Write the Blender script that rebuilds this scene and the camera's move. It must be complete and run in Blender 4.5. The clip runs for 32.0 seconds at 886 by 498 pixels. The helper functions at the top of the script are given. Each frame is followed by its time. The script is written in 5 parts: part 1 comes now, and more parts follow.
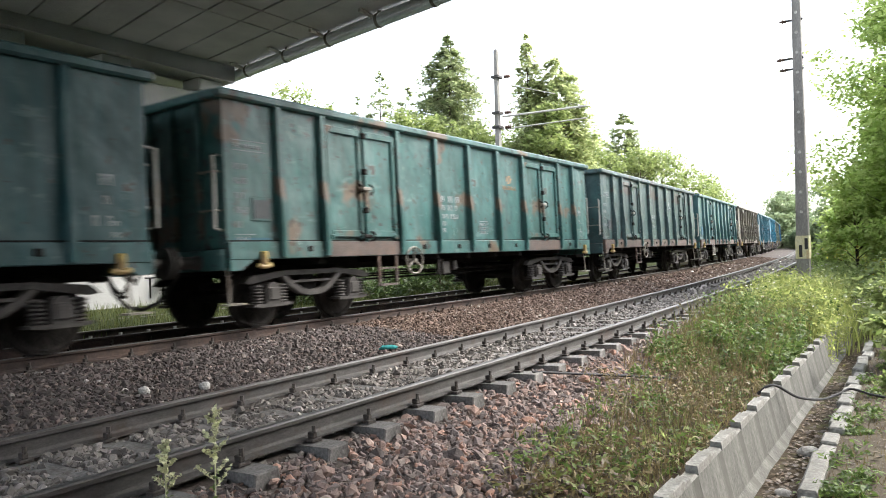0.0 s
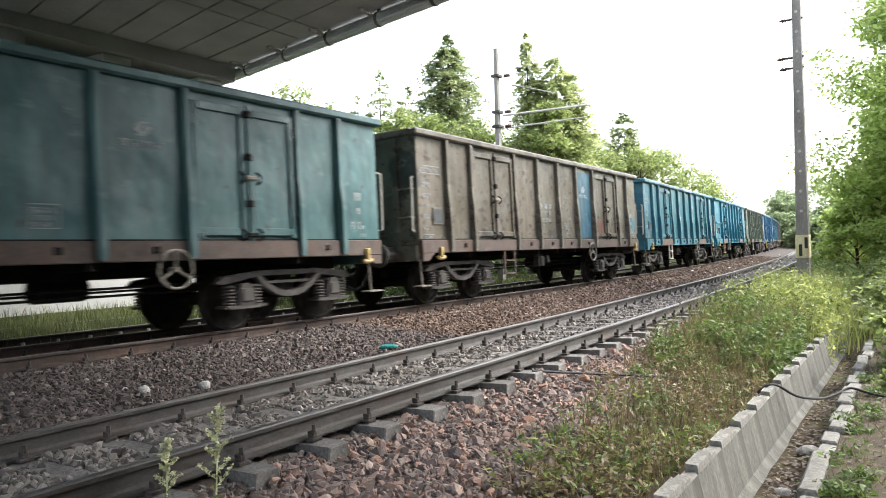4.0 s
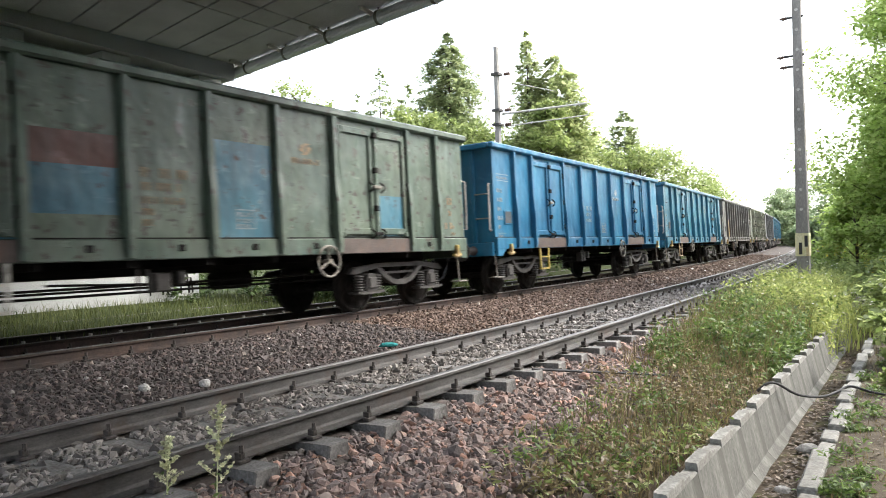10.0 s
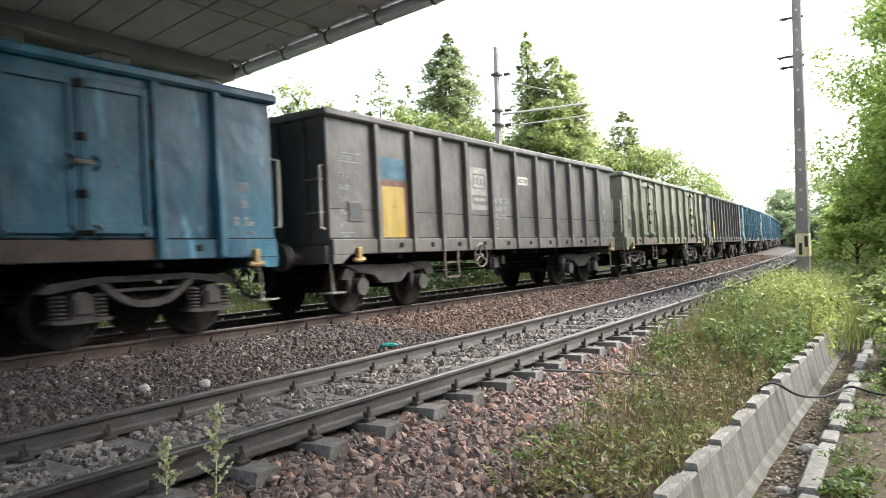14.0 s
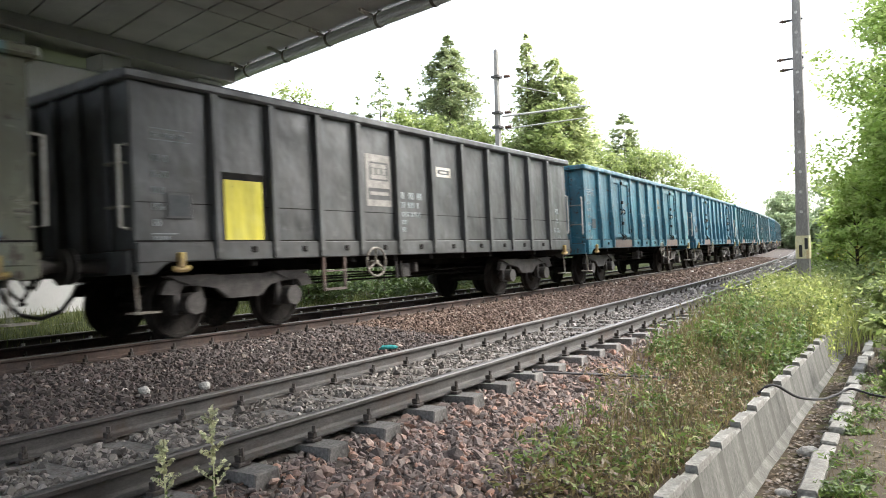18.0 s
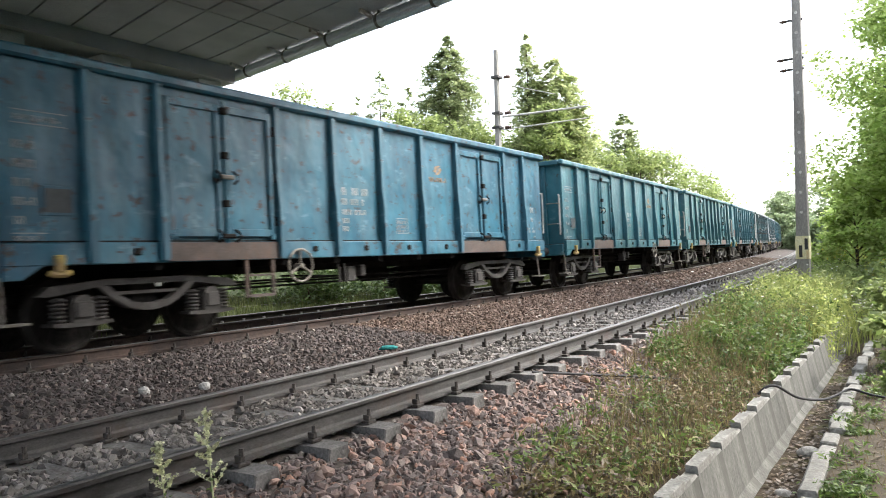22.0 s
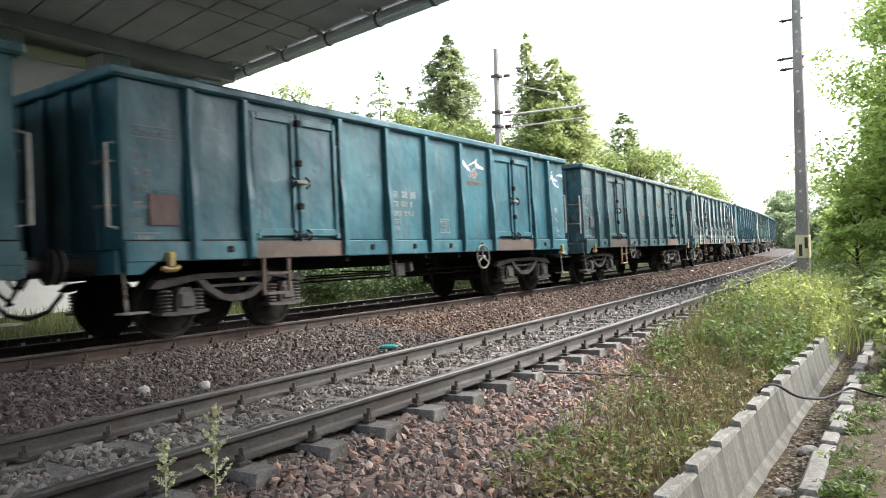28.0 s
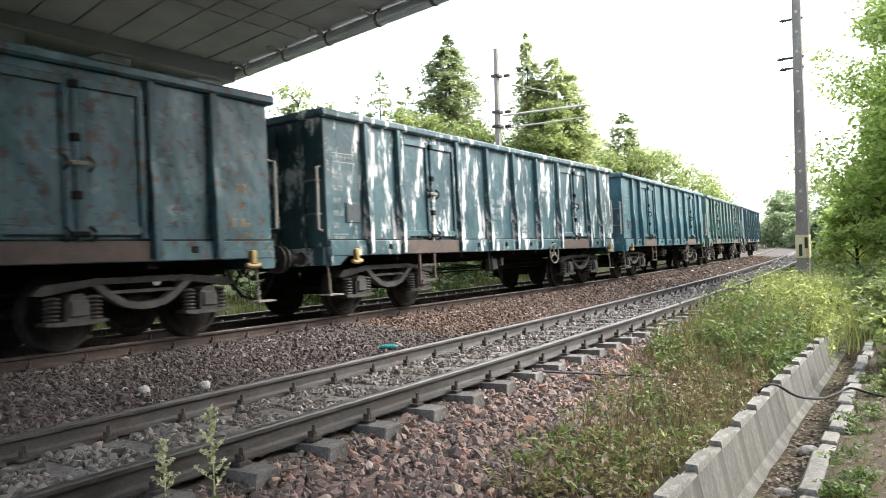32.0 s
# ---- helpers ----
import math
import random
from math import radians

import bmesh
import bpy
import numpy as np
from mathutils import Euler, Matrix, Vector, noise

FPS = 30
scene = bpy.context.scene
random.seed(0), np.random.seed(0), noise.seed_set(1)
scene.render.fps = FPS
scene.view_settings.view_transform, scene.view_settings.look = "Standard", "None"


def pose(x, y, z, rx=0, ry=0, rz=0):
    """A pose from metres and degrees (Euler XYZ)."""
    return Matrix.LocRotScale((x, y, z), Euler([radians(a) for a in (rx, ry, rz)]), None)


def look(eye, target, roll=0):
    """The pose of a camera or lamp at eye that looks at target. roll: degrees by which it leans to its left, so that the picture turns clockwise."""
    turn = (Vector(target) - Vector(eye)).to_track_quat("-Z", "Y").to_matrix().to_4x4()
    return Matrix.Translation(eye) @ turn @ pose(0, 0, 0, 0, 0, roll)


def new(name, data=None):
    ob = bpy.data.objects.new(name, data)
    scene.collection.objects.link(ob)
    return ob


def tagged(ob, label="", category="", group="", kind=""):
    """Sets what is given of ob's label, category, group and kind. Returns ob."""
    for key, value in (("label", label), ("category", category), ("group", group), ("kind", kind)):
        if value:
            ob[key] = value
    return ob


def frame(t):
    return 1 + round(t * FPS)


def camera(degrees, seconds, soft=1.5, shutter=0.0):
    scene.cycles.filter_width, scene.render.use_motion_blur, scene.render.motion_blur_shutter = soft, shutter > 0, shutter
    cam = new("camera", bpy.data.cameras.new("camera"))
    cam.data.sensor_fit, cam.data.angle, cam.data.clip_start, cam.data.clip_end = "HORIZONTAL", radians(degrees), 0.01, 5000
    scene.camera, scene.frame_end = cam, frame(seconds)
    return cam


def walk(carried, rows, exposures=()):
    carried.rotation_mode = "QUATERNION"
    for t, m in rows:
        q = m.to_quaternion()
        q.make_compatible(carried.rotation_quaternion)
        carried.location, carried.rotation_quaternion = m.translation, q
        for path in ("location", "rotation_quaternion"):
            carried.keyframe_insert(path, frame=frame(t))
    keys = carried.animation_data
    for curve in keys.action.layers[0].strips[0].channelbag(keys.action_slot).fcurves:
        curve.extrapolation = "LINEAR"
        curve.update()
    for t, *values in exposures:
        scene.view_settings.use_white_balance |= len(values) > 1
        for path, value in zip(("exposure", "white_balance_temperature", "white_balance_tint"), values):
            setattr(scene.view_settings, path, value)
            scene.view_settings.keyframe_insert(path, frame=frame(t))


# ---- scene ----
# ---- camera: stands still on the path beside the track, with a slow drift of its tilt ----
EYE = (0.0, 0.0, 1.085)
cam = camera(63.31, 32.0, soft=1.0, shutter=0.32)


def aim(drop):
    """The camera's pose, tilted up by drop pictures-lines of the wide format."""
    tilt = radians(0.032) + math.atan(drop / 1271.7)
    yaw = radians(-56.307)
    ahead = Vector((-math.sin(yaw) * math.cos(tilt), math.cos(yaw) * math.cos(tilt), math.sin(tilt)))
    return look(EYE, Vector(EYE) + ahead, -1.658)


DRIFT = [(0, 1.5), (0.6, 0), (5.5, 0), (6.5, -1), (8.5, -1), (10, -3), (13.5, -3), (14.5, -1.5),
         (16.5, 0), (18.2, 1.5), (20, 2), (25.5, 2), (27.5, 0.8), (28.3, 0), (32, 0)]
walk(cam, [(t, aim(d)) for t, d in DRIFT], exposures=[(0, 2.3), (32, 2.3)])

# ---- light: bright hazy overcast sky, a veiled sun high behind the camera's right ----
world = bpy.data.worlds.new("sky")
scene.world = world
world.use_nodes = True
wn = world.node_tree.nodes
SUN_UP, SUN_TURN = radians(42), radians(131)
sky = wn.new("ShaderNodeTexSky")
sky.sky_type, sky.sun_disc = "NISHITA", False
sky.sun_elevation, sky.sun_rotation = SUN_UP, SUN_TURN
sky.air_density, sky.dust_density, sky.ozone_density = 1.0, 2.0, 1.0
soften = wn.new("ShaderNodeHueSaturation")
soften.inputs["Saturation"].default_value = 0.4
world.node_tree.links.new(sky.outputs[0], soften.inputs["Color"])
world.node_tree.links.new(soften.outputs[0], wn["Background"].inputs[0])
wn["Background"].inputs[1].default_value = 0.148
sun_data = bpy.data.lights.new("sun", "SUN")
sun_data.energy, sun_data.angle, sun_data.color = 1.4, radians(28), (1.0, 0.96, 0.9)
sun = new("sun", sun_data)
way = Vector((math.sin(SUN_TURN) * math.cos(SUN_UP), math.cos(SUN_TURN) * math.cos(SUN_UP), math.sin(SUN_UP)))
sun.matrix_world = look(way * 80, (0, 0, 0))

# ---- tracks: lines in plan by heading and bend ----
STEP = 0.25


def track_line(y0, heading, bend):
    """Sampled centre line: s, x, y, heading, from far behind to far ahead."""
    s = np.arange(-290, 350, STEP)
    k = np.array([bend(v) for v in s])
    th = heading + np.cumsum(k) * STEP
    th -= np.interp(0, s, th) - heading
    x, y = np.cumsum(np.cos(th)) * STEP, np.cumsum(np.sin(th)) * STEP
    return s, x - np.interp(0, s, x), y - np.interp(0, s, y) + y0, th


def bend_main(s):
    return (0.0 if s < -12 else 0.0018851) if s < 0 else (0.0018851 - 1.1642e-5 * s if s < 128 else 0.006)


MAIN = track_line(9.093, 0.0, bend_main)


def aside(s):
    """Metres by which the train's track lies beyond the guide line: it swings away under the bridge."""
    w = 0.5 - 0.5 * math.tanh((s - 21) / 5)
    return w * (0.476 - 0.0215 * s - 0.00023 * s * abs(s)) - 0.09 * math.exp(-((s - 33) / 12) ** 2)


def train_line():
    s, x, y, th = MAIN
    k = np.array([aside(v) for v in s])
    x, y = x - np.sin(th) * k, y + np.cos(th) * k
    return s, x, y, np.arctan2(np.gradient(y), np.gradient(x))


TRAIN = train_line()
CANT, CANT_NEAR, NEAR_OFF, NEAR_Z = radians(1.56), radians(1.15), 4.56, -0.10
NEAR_GAP = ((-60, 4.46), (0, 4.5), (5, 4.55), (11, 4.58), (25, 4.45), (45, 4.2), (70, 4.1), (200, 4.1))
WAGON_PITCH = 14.04


def on_track(s, lat=0.0, z=0.0, near=False):
    """World place on a track: lat metres to the far side, z over the near rail's head."""
    s_, x, y, th = MAIN if near else TRAIN
    px, py, h = np.interp(s, s_, x), np.interp(s, s_, y), np.interp(s, s_, th)
    c = CANT_NEAR if near else CANT
    l = (lat + 0.7525) * math.cos(c) + z * math.sin(c) - 0.7525
    zz = -(lat + 0.7525) * math.sin(c) + z * math.cos(c)
    if near:
        l -= np.interp(s, *zip(*NEAR_GAP))
        zz += NEAR_Z
    else:
        zz -= 0.062 * math.tanh(s / 15) + 0.05 * min(1.0, max(0.0, (s - 20) / 40))
    return Vector((px - math.sin(h) * l, py + math.cos(h) * l, zz)), h


def track_pose(s, near=False):
    p, h = on_track(s, 0, 0, near)
    return Matrix.Translation(p) @ Matrix.Rotation(h, 4, "Z") @ Matrix.Rotation(-(CANT_NEAR if near else CANT), 4, "X")


def wagon_pose(s):
    """Pose of a wagon carried on two pivots 9 m apart."""
    a, b = on_track(s - 4.5)[0], on_track(s + 4.5)[0]
    h = math.atan2(b.y - a.y, b.x - a.x)
    dip = math.asin((a.z - b.z) / (b - a).length)
    return Matrix.Translation((a + b) / 2) @ Matrix.Rotation(h, 4, "Z") @ Matrix.Rotation(dip, 4, "Y") @ Matrix.Rotation(-CANT, 4, "X")


def train_way(t):
    """Centre of the fourteenth wagon along the line: the train slows from 9.6 to 5.9 m/s."""
    q = t - 16.0
    return 0.000219414 * q ** 3 + 0.05837 * q ** 2 - 7.89055 * q + 41.3007

# ---- materials ----
def mat(name, rough=0.7, metal=0.0):
    m = bpy.data.materials.new(name)
    m.use_nodes = True
    b = m.node_tree.nodes["Principled BSDF"]
    b.inputs["Roughness"].default_value, b.inputs["Metallic"].default_value = rough, metal
    return m, m.node_tree.nodes, m.node_tree.links, b


def ramp(nd, lk, src, stops):
    r = nd.new("ShaderNodeValToRGB")
    while len(r.color_ramp.elements) < len(stops):
        r.color_ramp.elements.new(0.5)
    for e, (pos, col) in zip(r.color_ramp.elements, stops):
        e.position = pos
        e.color = (*col, 1) if len(col) == 3 else (*([col[0]] * 3), 1)
    lk.new(src, r.inputs[0])
    return r.outputs[0]


def noise_tex(nd, lk, scale, stretch=(1, 1, 1), detail=6, rough=0.6, offset=(0, 0, 0), coord="Object"):
    tc, mp, n = nd.new("ShaderNodeTexCoord"), nd.new("ShaderNodeMapping"), nd.new("ShaderNodeTexNoise")
    mp.inputs["Scale"].default_value, mp.inputs["Location"].default_value = stretch, offset
    lk.new(tc.outputs[coord], mp.inputs[0])
    lk.new(mp.outputs[0], n.inputs["Vector"])
    n.inputs["Scale"].default_value, n.inputs["Detail"].default_value, n.inputs["Roughness"].default_value = scale, detail, rough
    return n.outputs["Fac"]


def mix(nd, lk, fac, a, b, mode="MIX"):
    m = nd.new("ShaderNodeMix")
    m.data_type, m.blend_type = "RGBA", mode
    for sock, v in ((m.inputs[0], fac), (m.inputs[6], a), (m.inputs[7], b)):
        if isinstance(v, (int, float)):
            sock.default_value = v
        elif isinstance(v, (tuple, list)):
            sock.default_value = (*v, 1)
        else:
            lk.new(v, sock)
    return m.outputs[2]


def bump(nd, lk, b, height, strength=0.3, dist=0.02):
    n = nd.new("ShaderNodeBump")
    n.inputs["Strength"].default_value, n.inputs["Distance"].default_value = strength, dist
    lk.new(height, n.inputs["Height"])
    lk.new(n.outputs[0], b.inputs["Normal"])


def surface(name, dark, light, scale=4, rough=0.8, metal=0.0, stretch=(1, 1, 1), relief=0.2, fine=40, per_object=0.0, stain=None, spread=(0.3, 0.7)):
    """Mottled surface of two colours with fine grain, relief and optional stains."""
    m, nd, lk, b = mat(name, rough, metal)
    if rough >= 0.9:
        b.inputs["Specular IOR Level"].default_value = 0.12
    big = noise_tex(nd, lk, scale, stretch)
    small = noise_tex(nd, lk, fine, stretch, 3)
    col = ramp(nd, lk, big, [(spread[0], dark), (spread[1], light)])
    col = mix(nd, lk, ramp(nd, lk, small, [(0.3, (0.55,)), (0.75, (1.0,))]), (0.0, 0.0, 0.0), col)
    if stain:
        st = noise_tex(nd, lk, scale * 0.45, (stretch[0] * 1.7, stretch[1], stretch[2] * 0.6), 5, 0.7, (7, 3, 1))
        col = mix(nd, lk, ramp(nd, lk, st, [(0.52, (0.0,)), (0.66, (0.85,))]), col, stain)
    if per_object:
        oi, hs = nd.new("ShaderNodeObjectInfo"), nd.new("ShaderNodeHueSaturation")
        mr = nd.new("ShaderNodeMapRange")
        mr.inputs["To Min"].default_value, mr.inputs["To Max"].default_value = 1 - per_object, 1 + per_object
        lk.new(oi.outputs["Random"], mr.inputs["Value"])
        lk.new(mr.outputs[0], hs.inputs["Value"])
        lk.new(col, hs.inputs["Color"])
        col = hs.outputs[0]
    lk.new(col, b.inputs["Base Color"])
    bump(nd, lk, b, small, relief, 0.01)
    return m


def paint(name, base, faded, rust=0.5, patch=None, patch_lo=0.6, streak=None, streak_lo=0.58, grime=0.5, rough=0.36, seed=0):
    """Weathered wagon paint: fading, run-down grime, rust spots, repainted patches."""
    m, nd, lk, b = mat(name, rough)
    b.inputs["Specular IOR Level"].default_value = 0.42
    base, faded = [c * k for c, k in zip(base, (0.275, 0.5, 0.525))], [c * k for c, k in zip(faded, (0.34, 0.59, 0.61))]
    o = (seed * 3.7, seed * 1.3, seed * 2.1)
    fade = noise_tex(nd, lk, 0.9, (1, 1, 0.8), 5, 0.6, o)
    col = mix(nd, lk, ramp(nd, lk, fade, [(0.35, (0.0,)), (0.68, (1.0,))]), base, faded)
    if patch:
        pt = noise_tex(nd, lk, 0.75, (1, 1, 0.9), 3, 0.55, (o[0] + 5, o[1], o[2] + 9))
        col = mix(nd, lk, ramp(nd, lk, pt, [(patch_lo, (0.0,)), (patch_lo + 0.03, (0.9,))]), col, patch)
    if streak:
        sk = noise_tex(nd, lk, 1.6, (2.6, 1, 0.5), 9, 0.72, (o[0], 4, o[2]))
        col = mix(nd, lk, ramp(nd, lk, sk, [(streak_lo, (0.0,)), (streak_lo + 0.05, (1.0,))]), col, streak)
    run = noise_tex(nd, lk, 2.2, (3.2, 1, 0.35), 8, 0.7, (o[0] + 1, 0, o[2]))
    col = mix(nd, lk, ramp(nd, lk, run, [(0.42, (0.0,)), (0.75, (grime,))]), col, (0.055, 0.05, 0.043))
    scuff = noise_tex(nd, lk, 3.3, (0.8, 1, 1.6), 8, 0.7, (o[0] + 8, 1, o[2] + 3))
    col = mix(nd, lk, ramp(nd, lk, scuff, [(0.6, (0.0,)), (0.66, (0.3 * min(1, rust),))]), col, [min(0.6, 0.16 + c * 1.1) for c in faded])
    nick = noise_tex(nd, lk, 8.0, (0.7, 1, 1.7), 4, 0.6, (o[0] + 4, 6, o[2]))
    nk = 0.735 - 0.05 * min(1.4, rust)
    col = mix(nd, lk, ramp(nd, lk, nick, [(nk, (0.0,)), (nk + 0.02, (0.95,))]), col, (0.022, 0.018, 0.016))
    dust = noise_tex(nd, lk, 2.4, (1, 1, 0.8), 6, 0.62, (o[0] + 11, 3, o[2] + 6))
    col = mix(nd, lk, ramp(nd, lk, dust, [(0.5, (0.0,)), (0.75, (0.16 * min(1.0, 0.2 + rust),))]), col, (0.25, 0.32, 0.33))
    spots = noise_tex(nd, lk, 6.5, (1, 1, 0.9), 7, 0.66, (o[0] + 2, 2, o[2]))
    lo = 0.71 - 0.09 * rust
    col = mix(nd, lk, ramp(nd, lk, spots, [(lo, (0.0,)), (lo + 0.03, (0.9,))]), col, (0.04, 0.027, 0.021))
    if rust > 0.75:
        # chips down to rust with a paler rim
        chip = noise_tex(nd, lk, 2.3, (1, 1, 1.15), 7, 0.62, (o[0] + 6, 5, o[2] + 2))
        cl = 0.675 - 0.025 * (rust - 0.75)
        col = mix(nd, lk, ramp(nd, lk, chip, [(cl - 0.03, (0.0,)), (cl - 0.005, (0.5,))]), col, [min(0.5, 0.1 + c) for c in faded])
        col = mix(nd, lk, ramp(nd, lk, chip, [(cl, (0.0,)), (cl + 0.012, (0.95,))]), col, (0.042, 0.031, 0.026))
    lk.new(col, b.inputs["Base Color"])
    lk.new(ramp(nd, lk, run, [(0.3, (rough - 0.08,)), (0.7, (min(0.95, rough + 0.3),))]), b.inputs["Roughness"])
    dents = noise_tex(nd, lk, 1.5, (1, 1, 0.8), 3, 0.45, o)
    bump(nd, lk, b, dents, 0.5, 0.15)
    return m


def plain(name, col, rough=0.6, metal=0.0):
    return surface(name, [c * 0.8 for c in col], [min(1, c * 1.12) for c in col], 6, rough, metal, relief=0.08)


M_STEEL = surface("bogie_steel", (0.03, 0.027, 0.025), (0.088, 0.08, 0.073), 5, 0.75, 0.0, stain=(0.035, 0.029, 0.025))
M_DARK = surface("underframe_black", (0.014, 0.013, 0.013), (0.032, 0.029, 0.027), 4, 0.92)
M_WHEEL = surface("wheel_steel", (0.024, 0.022, 0.02), (0.06, 0.053, 0.048), 6, 0.92, 0.0)
M_TREAD = plain("bright_tread", (0.32, 0.31, 0.3), 0.35, 0.8)
M_SILL = surface("rusty_sill", (0.06, 0.045, 0.04), (0.13, 0.1, 0.085), 3, 0.8, stain=(0.1, 0.055, 0.035))
M_YELLOW = surface("worn_yellow_paint", (0.42, 0.3, 0.05), (0.6, 0.47, 0.14), 8, 0.6, stain=(0.2, 0.12, 0.06))
M_BAND = surface("pale_yellow_band", (0.7, 0.62, 0.3), (0.85, 0.81, 0.6), 6, 0.7, stain=(0.42, 0.25, 0.1))
M_CREAM = surface("worn_white_paint", (0.45, 0.42, 0.36), (0.7, 0.68, 0.62), 9, 0.6, stain=(0.25, 0.2, 0.15))
M_MARK = surface("faded_stencil_white", (0.18, 0.23, 0.24), (0.5, 0.53, 0.53), 14, 0.7)
M_SHEET = surface("weathered_pale_sheet", (0.22, 0.21, 0.19), (0.36, 0.34, 0.31), 8, 0.7)
M_MARK_DIM = surface("dim_stencil", (0.22, 0.25, 0.26), (0.4, 0.43, 0.44), 14, 0.7)
M_RAIL = surface("rail_side", (0.055, 0.052, 0.05), (0.125, 0.118, 0.112), 3, 0.7, 0.2, stretch=(1, 1, 2.5), stain=(0.06, 0.042, 0.034))
M_RAIL_RED = surface("rusty_rail_side", (0.036, 0.027, 0.024), (0.1, 0.062, 0.047), 3, 0.8, 0.1)
M_RAIL_TOP = plain("rail_head", (0.13, 0.125, 0.12), 0.5, 0.4)
M_FIX = surface("rail_fastening", (0.045, 0.038, 0.034), (0.1, 0.085, 0.075), 20, 0.85)
M_OLDFIX = surface("weathered_pale_fastening", (0.3, 0.29, 0.27), (0.6, 0.58, 0.54), 20, 0.85)
M_SLEEPER = surface("concrete_sleeper", (0.15, 0.146, 0.14), (0.29, 0.282, 0.272), 5, 0.9, per_object=0.2, relief=0.4, stain=(0.085, 0.07, 0.06))
M_CONC = surface("weathered_concrete", (0.14, 0.135, 0.122), (0.28, 0.27, 0.245), 2.2, 0.9, stretch=(2.4, 2.4, 0.5), relief=0.25, per_object=0.1, stain=(0.1, 0.095, 0.08))
M_PANEL = surface("streaked_wall_concrete", (0.12, 0.12, 0.11), (0.25, 0.246, 0.226), 1.6, 0.9, stretch=(1.5, 1, 0.45), relief=0.2, per_object=0.12, stain=(0.1, 0.1, 0.088), spread=(0.34, 0.62))
M_CAP = surface("pale_cast_concrete", (0.22, 0.217, 0.202), (0.4, 0.393, 0.365), 7, 0.9, relief=0.3, per_object=0.12, stain=(0.16, 0.155, 0.135))
M_OLDRAIL = surface("old_rail_side", (0.022, 0.02, 0.018), (0.06, 0.052, 0.045), 3, 0.9)
M_BRIDGE = surface("bridge_concrete", (0.45, 0.435, 0.435), (0.6, 0.585, 0.585), 0.8, 0.9, relief=0.15, per_object=0.05)
M_WALL = surface("abutment_concrete", (0.5, 0.51, 0.5), (0.66, 0.67, 0.66), 0.9, 0.9, relief=0.15)
# dark surface of the unseen wall, so that it throws back little light
M_UNSEEN = surface("unseen_dark_wall", (0.07, 0.075, 0.06), (0.15, 0.15, 0.125), 0.7, 0.9, relief=0.2)
M_ZINC = surface("zinc_pipe", (0.6, 0.64, 0.67), (0.82, 0.86, 0.88), 2, 0.4, 0.1, relief=0.1)
M_CABLE = plain("black_rubber", (0.018, 0.018, 0.02), 0.6)
M_POLE = surface("mast_concrete", (0.22, 0.21, 0.19), (0.38, 0.36, 0.33), 1.5, 0.9, stretch=(2, 2, 0.4), relief=0.2)
M_INSUL = plain("brown_ceramic", (0.1, 0.05, 0.03), 0.35)
M_BLACK = plain("black_paint", (0.02, 0.02, 0.02), 0.6)
M_BARK = surface("bark", (0.055, 0.042, 0.032), (0.13, 0.105, 0.08), 6, 0.95, stretch=(3, 3, 0.5), relief=0.5)


def leaf_mat(name, dark, light, trans=0.35):
    m, nd, lk, b = mat(name, 0.55)
    g = nd.new("ShaderNodeNewGeometry")
    col = ramp(nd, lk, g.outputs["Random Per Island"], [(0.0, dark), (1.0, light)])
    lk.new(col, b.inputs["Base Color"])
    tr = nd.new("ShaderNodeBsdfTranslucent")
    lk.new(col, tr.inputs["Color"])
    ms = nd.new("ShaderNodeMixShader")
    ms.inputs[0].default_value = trans
    lk.new(b.outputs[0], ms.inputs[1])
    lk.new(tr.outputs[0], ms.inputs[2])
    lk.new(ms.outputs[0], nd["Material Output"].inputs["Surface"])
    return m


L_SPRUCE = leaf_mat("spruce_needles", (0.15, 0.2, 0.09), (0.45, 0.5, 0.25), 0.58)
L_BIRCH = leaf_mat("light_leaves", (0.13, 0.185, 0.05), (0.39, 0.45, 0.175), 0.6)
L_MAPLE = leaf_mat("maple_leaves", (0.28, 0.4, 0.085), (0.6, 0.69, 0.27), 0.7)
# paler, greyer green: the haze of distance is mixed into the leaf colour
L_FAR = leaf_mat("far_leaves_hazed", (0.2, 0.27, 0.13), (0.36, 0.42, 0.24), 0.4)
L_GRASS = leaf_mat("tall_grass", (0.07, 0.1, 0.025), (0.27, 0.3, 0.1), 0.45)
# two darker greens: the shade behind the train is put into the colour
L_ROUGH = leaf_mat("shaded_rough_grass", (0.05, 0.075, 0.02), (0.17, 0.19, 0.06), 0.35)
L_DARKBUSH = leaf_mat("bush_leaves_shade_in_colour", (0.035, 0.065, 0.018), (0.12, 0.18, 0.05), 0.3)
L_DRY = leaf_mat("dry_grass", (0.13, 0.1, 0.045), (0.29, 0.23, 0.11), 0.3)
L_WEED = leaf_mat("weed_leaves", (0.045, 0.085, 0.018), (0.19, 0.28, 0.07), 0.45)
L_FLOWER = leaf_mat("pale_flower_heads", (0.5, 0.48, 0.42), (0.75, 0.74, 0.68), 0.2)
L_LARCH = leaf_mat("larch_needles", (0.24, 0.3, 0.115), (0.56, 0.6, 0.3), 0.6)
M_BOARD = surface("dull_board", (0.035, 0.045, 0.05), (0.075, 0.085, 0.09), 9, 0.7)
M_HAND = surface("worn_handwheel_paint", (0.17, 0.155, 0.13), (0.36, 0.33, 0.28), 9, 0.7, stain=(0.1, 0.07, 0.05))
# brighter copy of the tall grass: sunlight is put into the colour
L_MEADOW = leaf_mat("meadow_grass_sun_in_colour", (0.16, 0.22, 0.05), (0.46, 0.49, 0.17), 0.6)
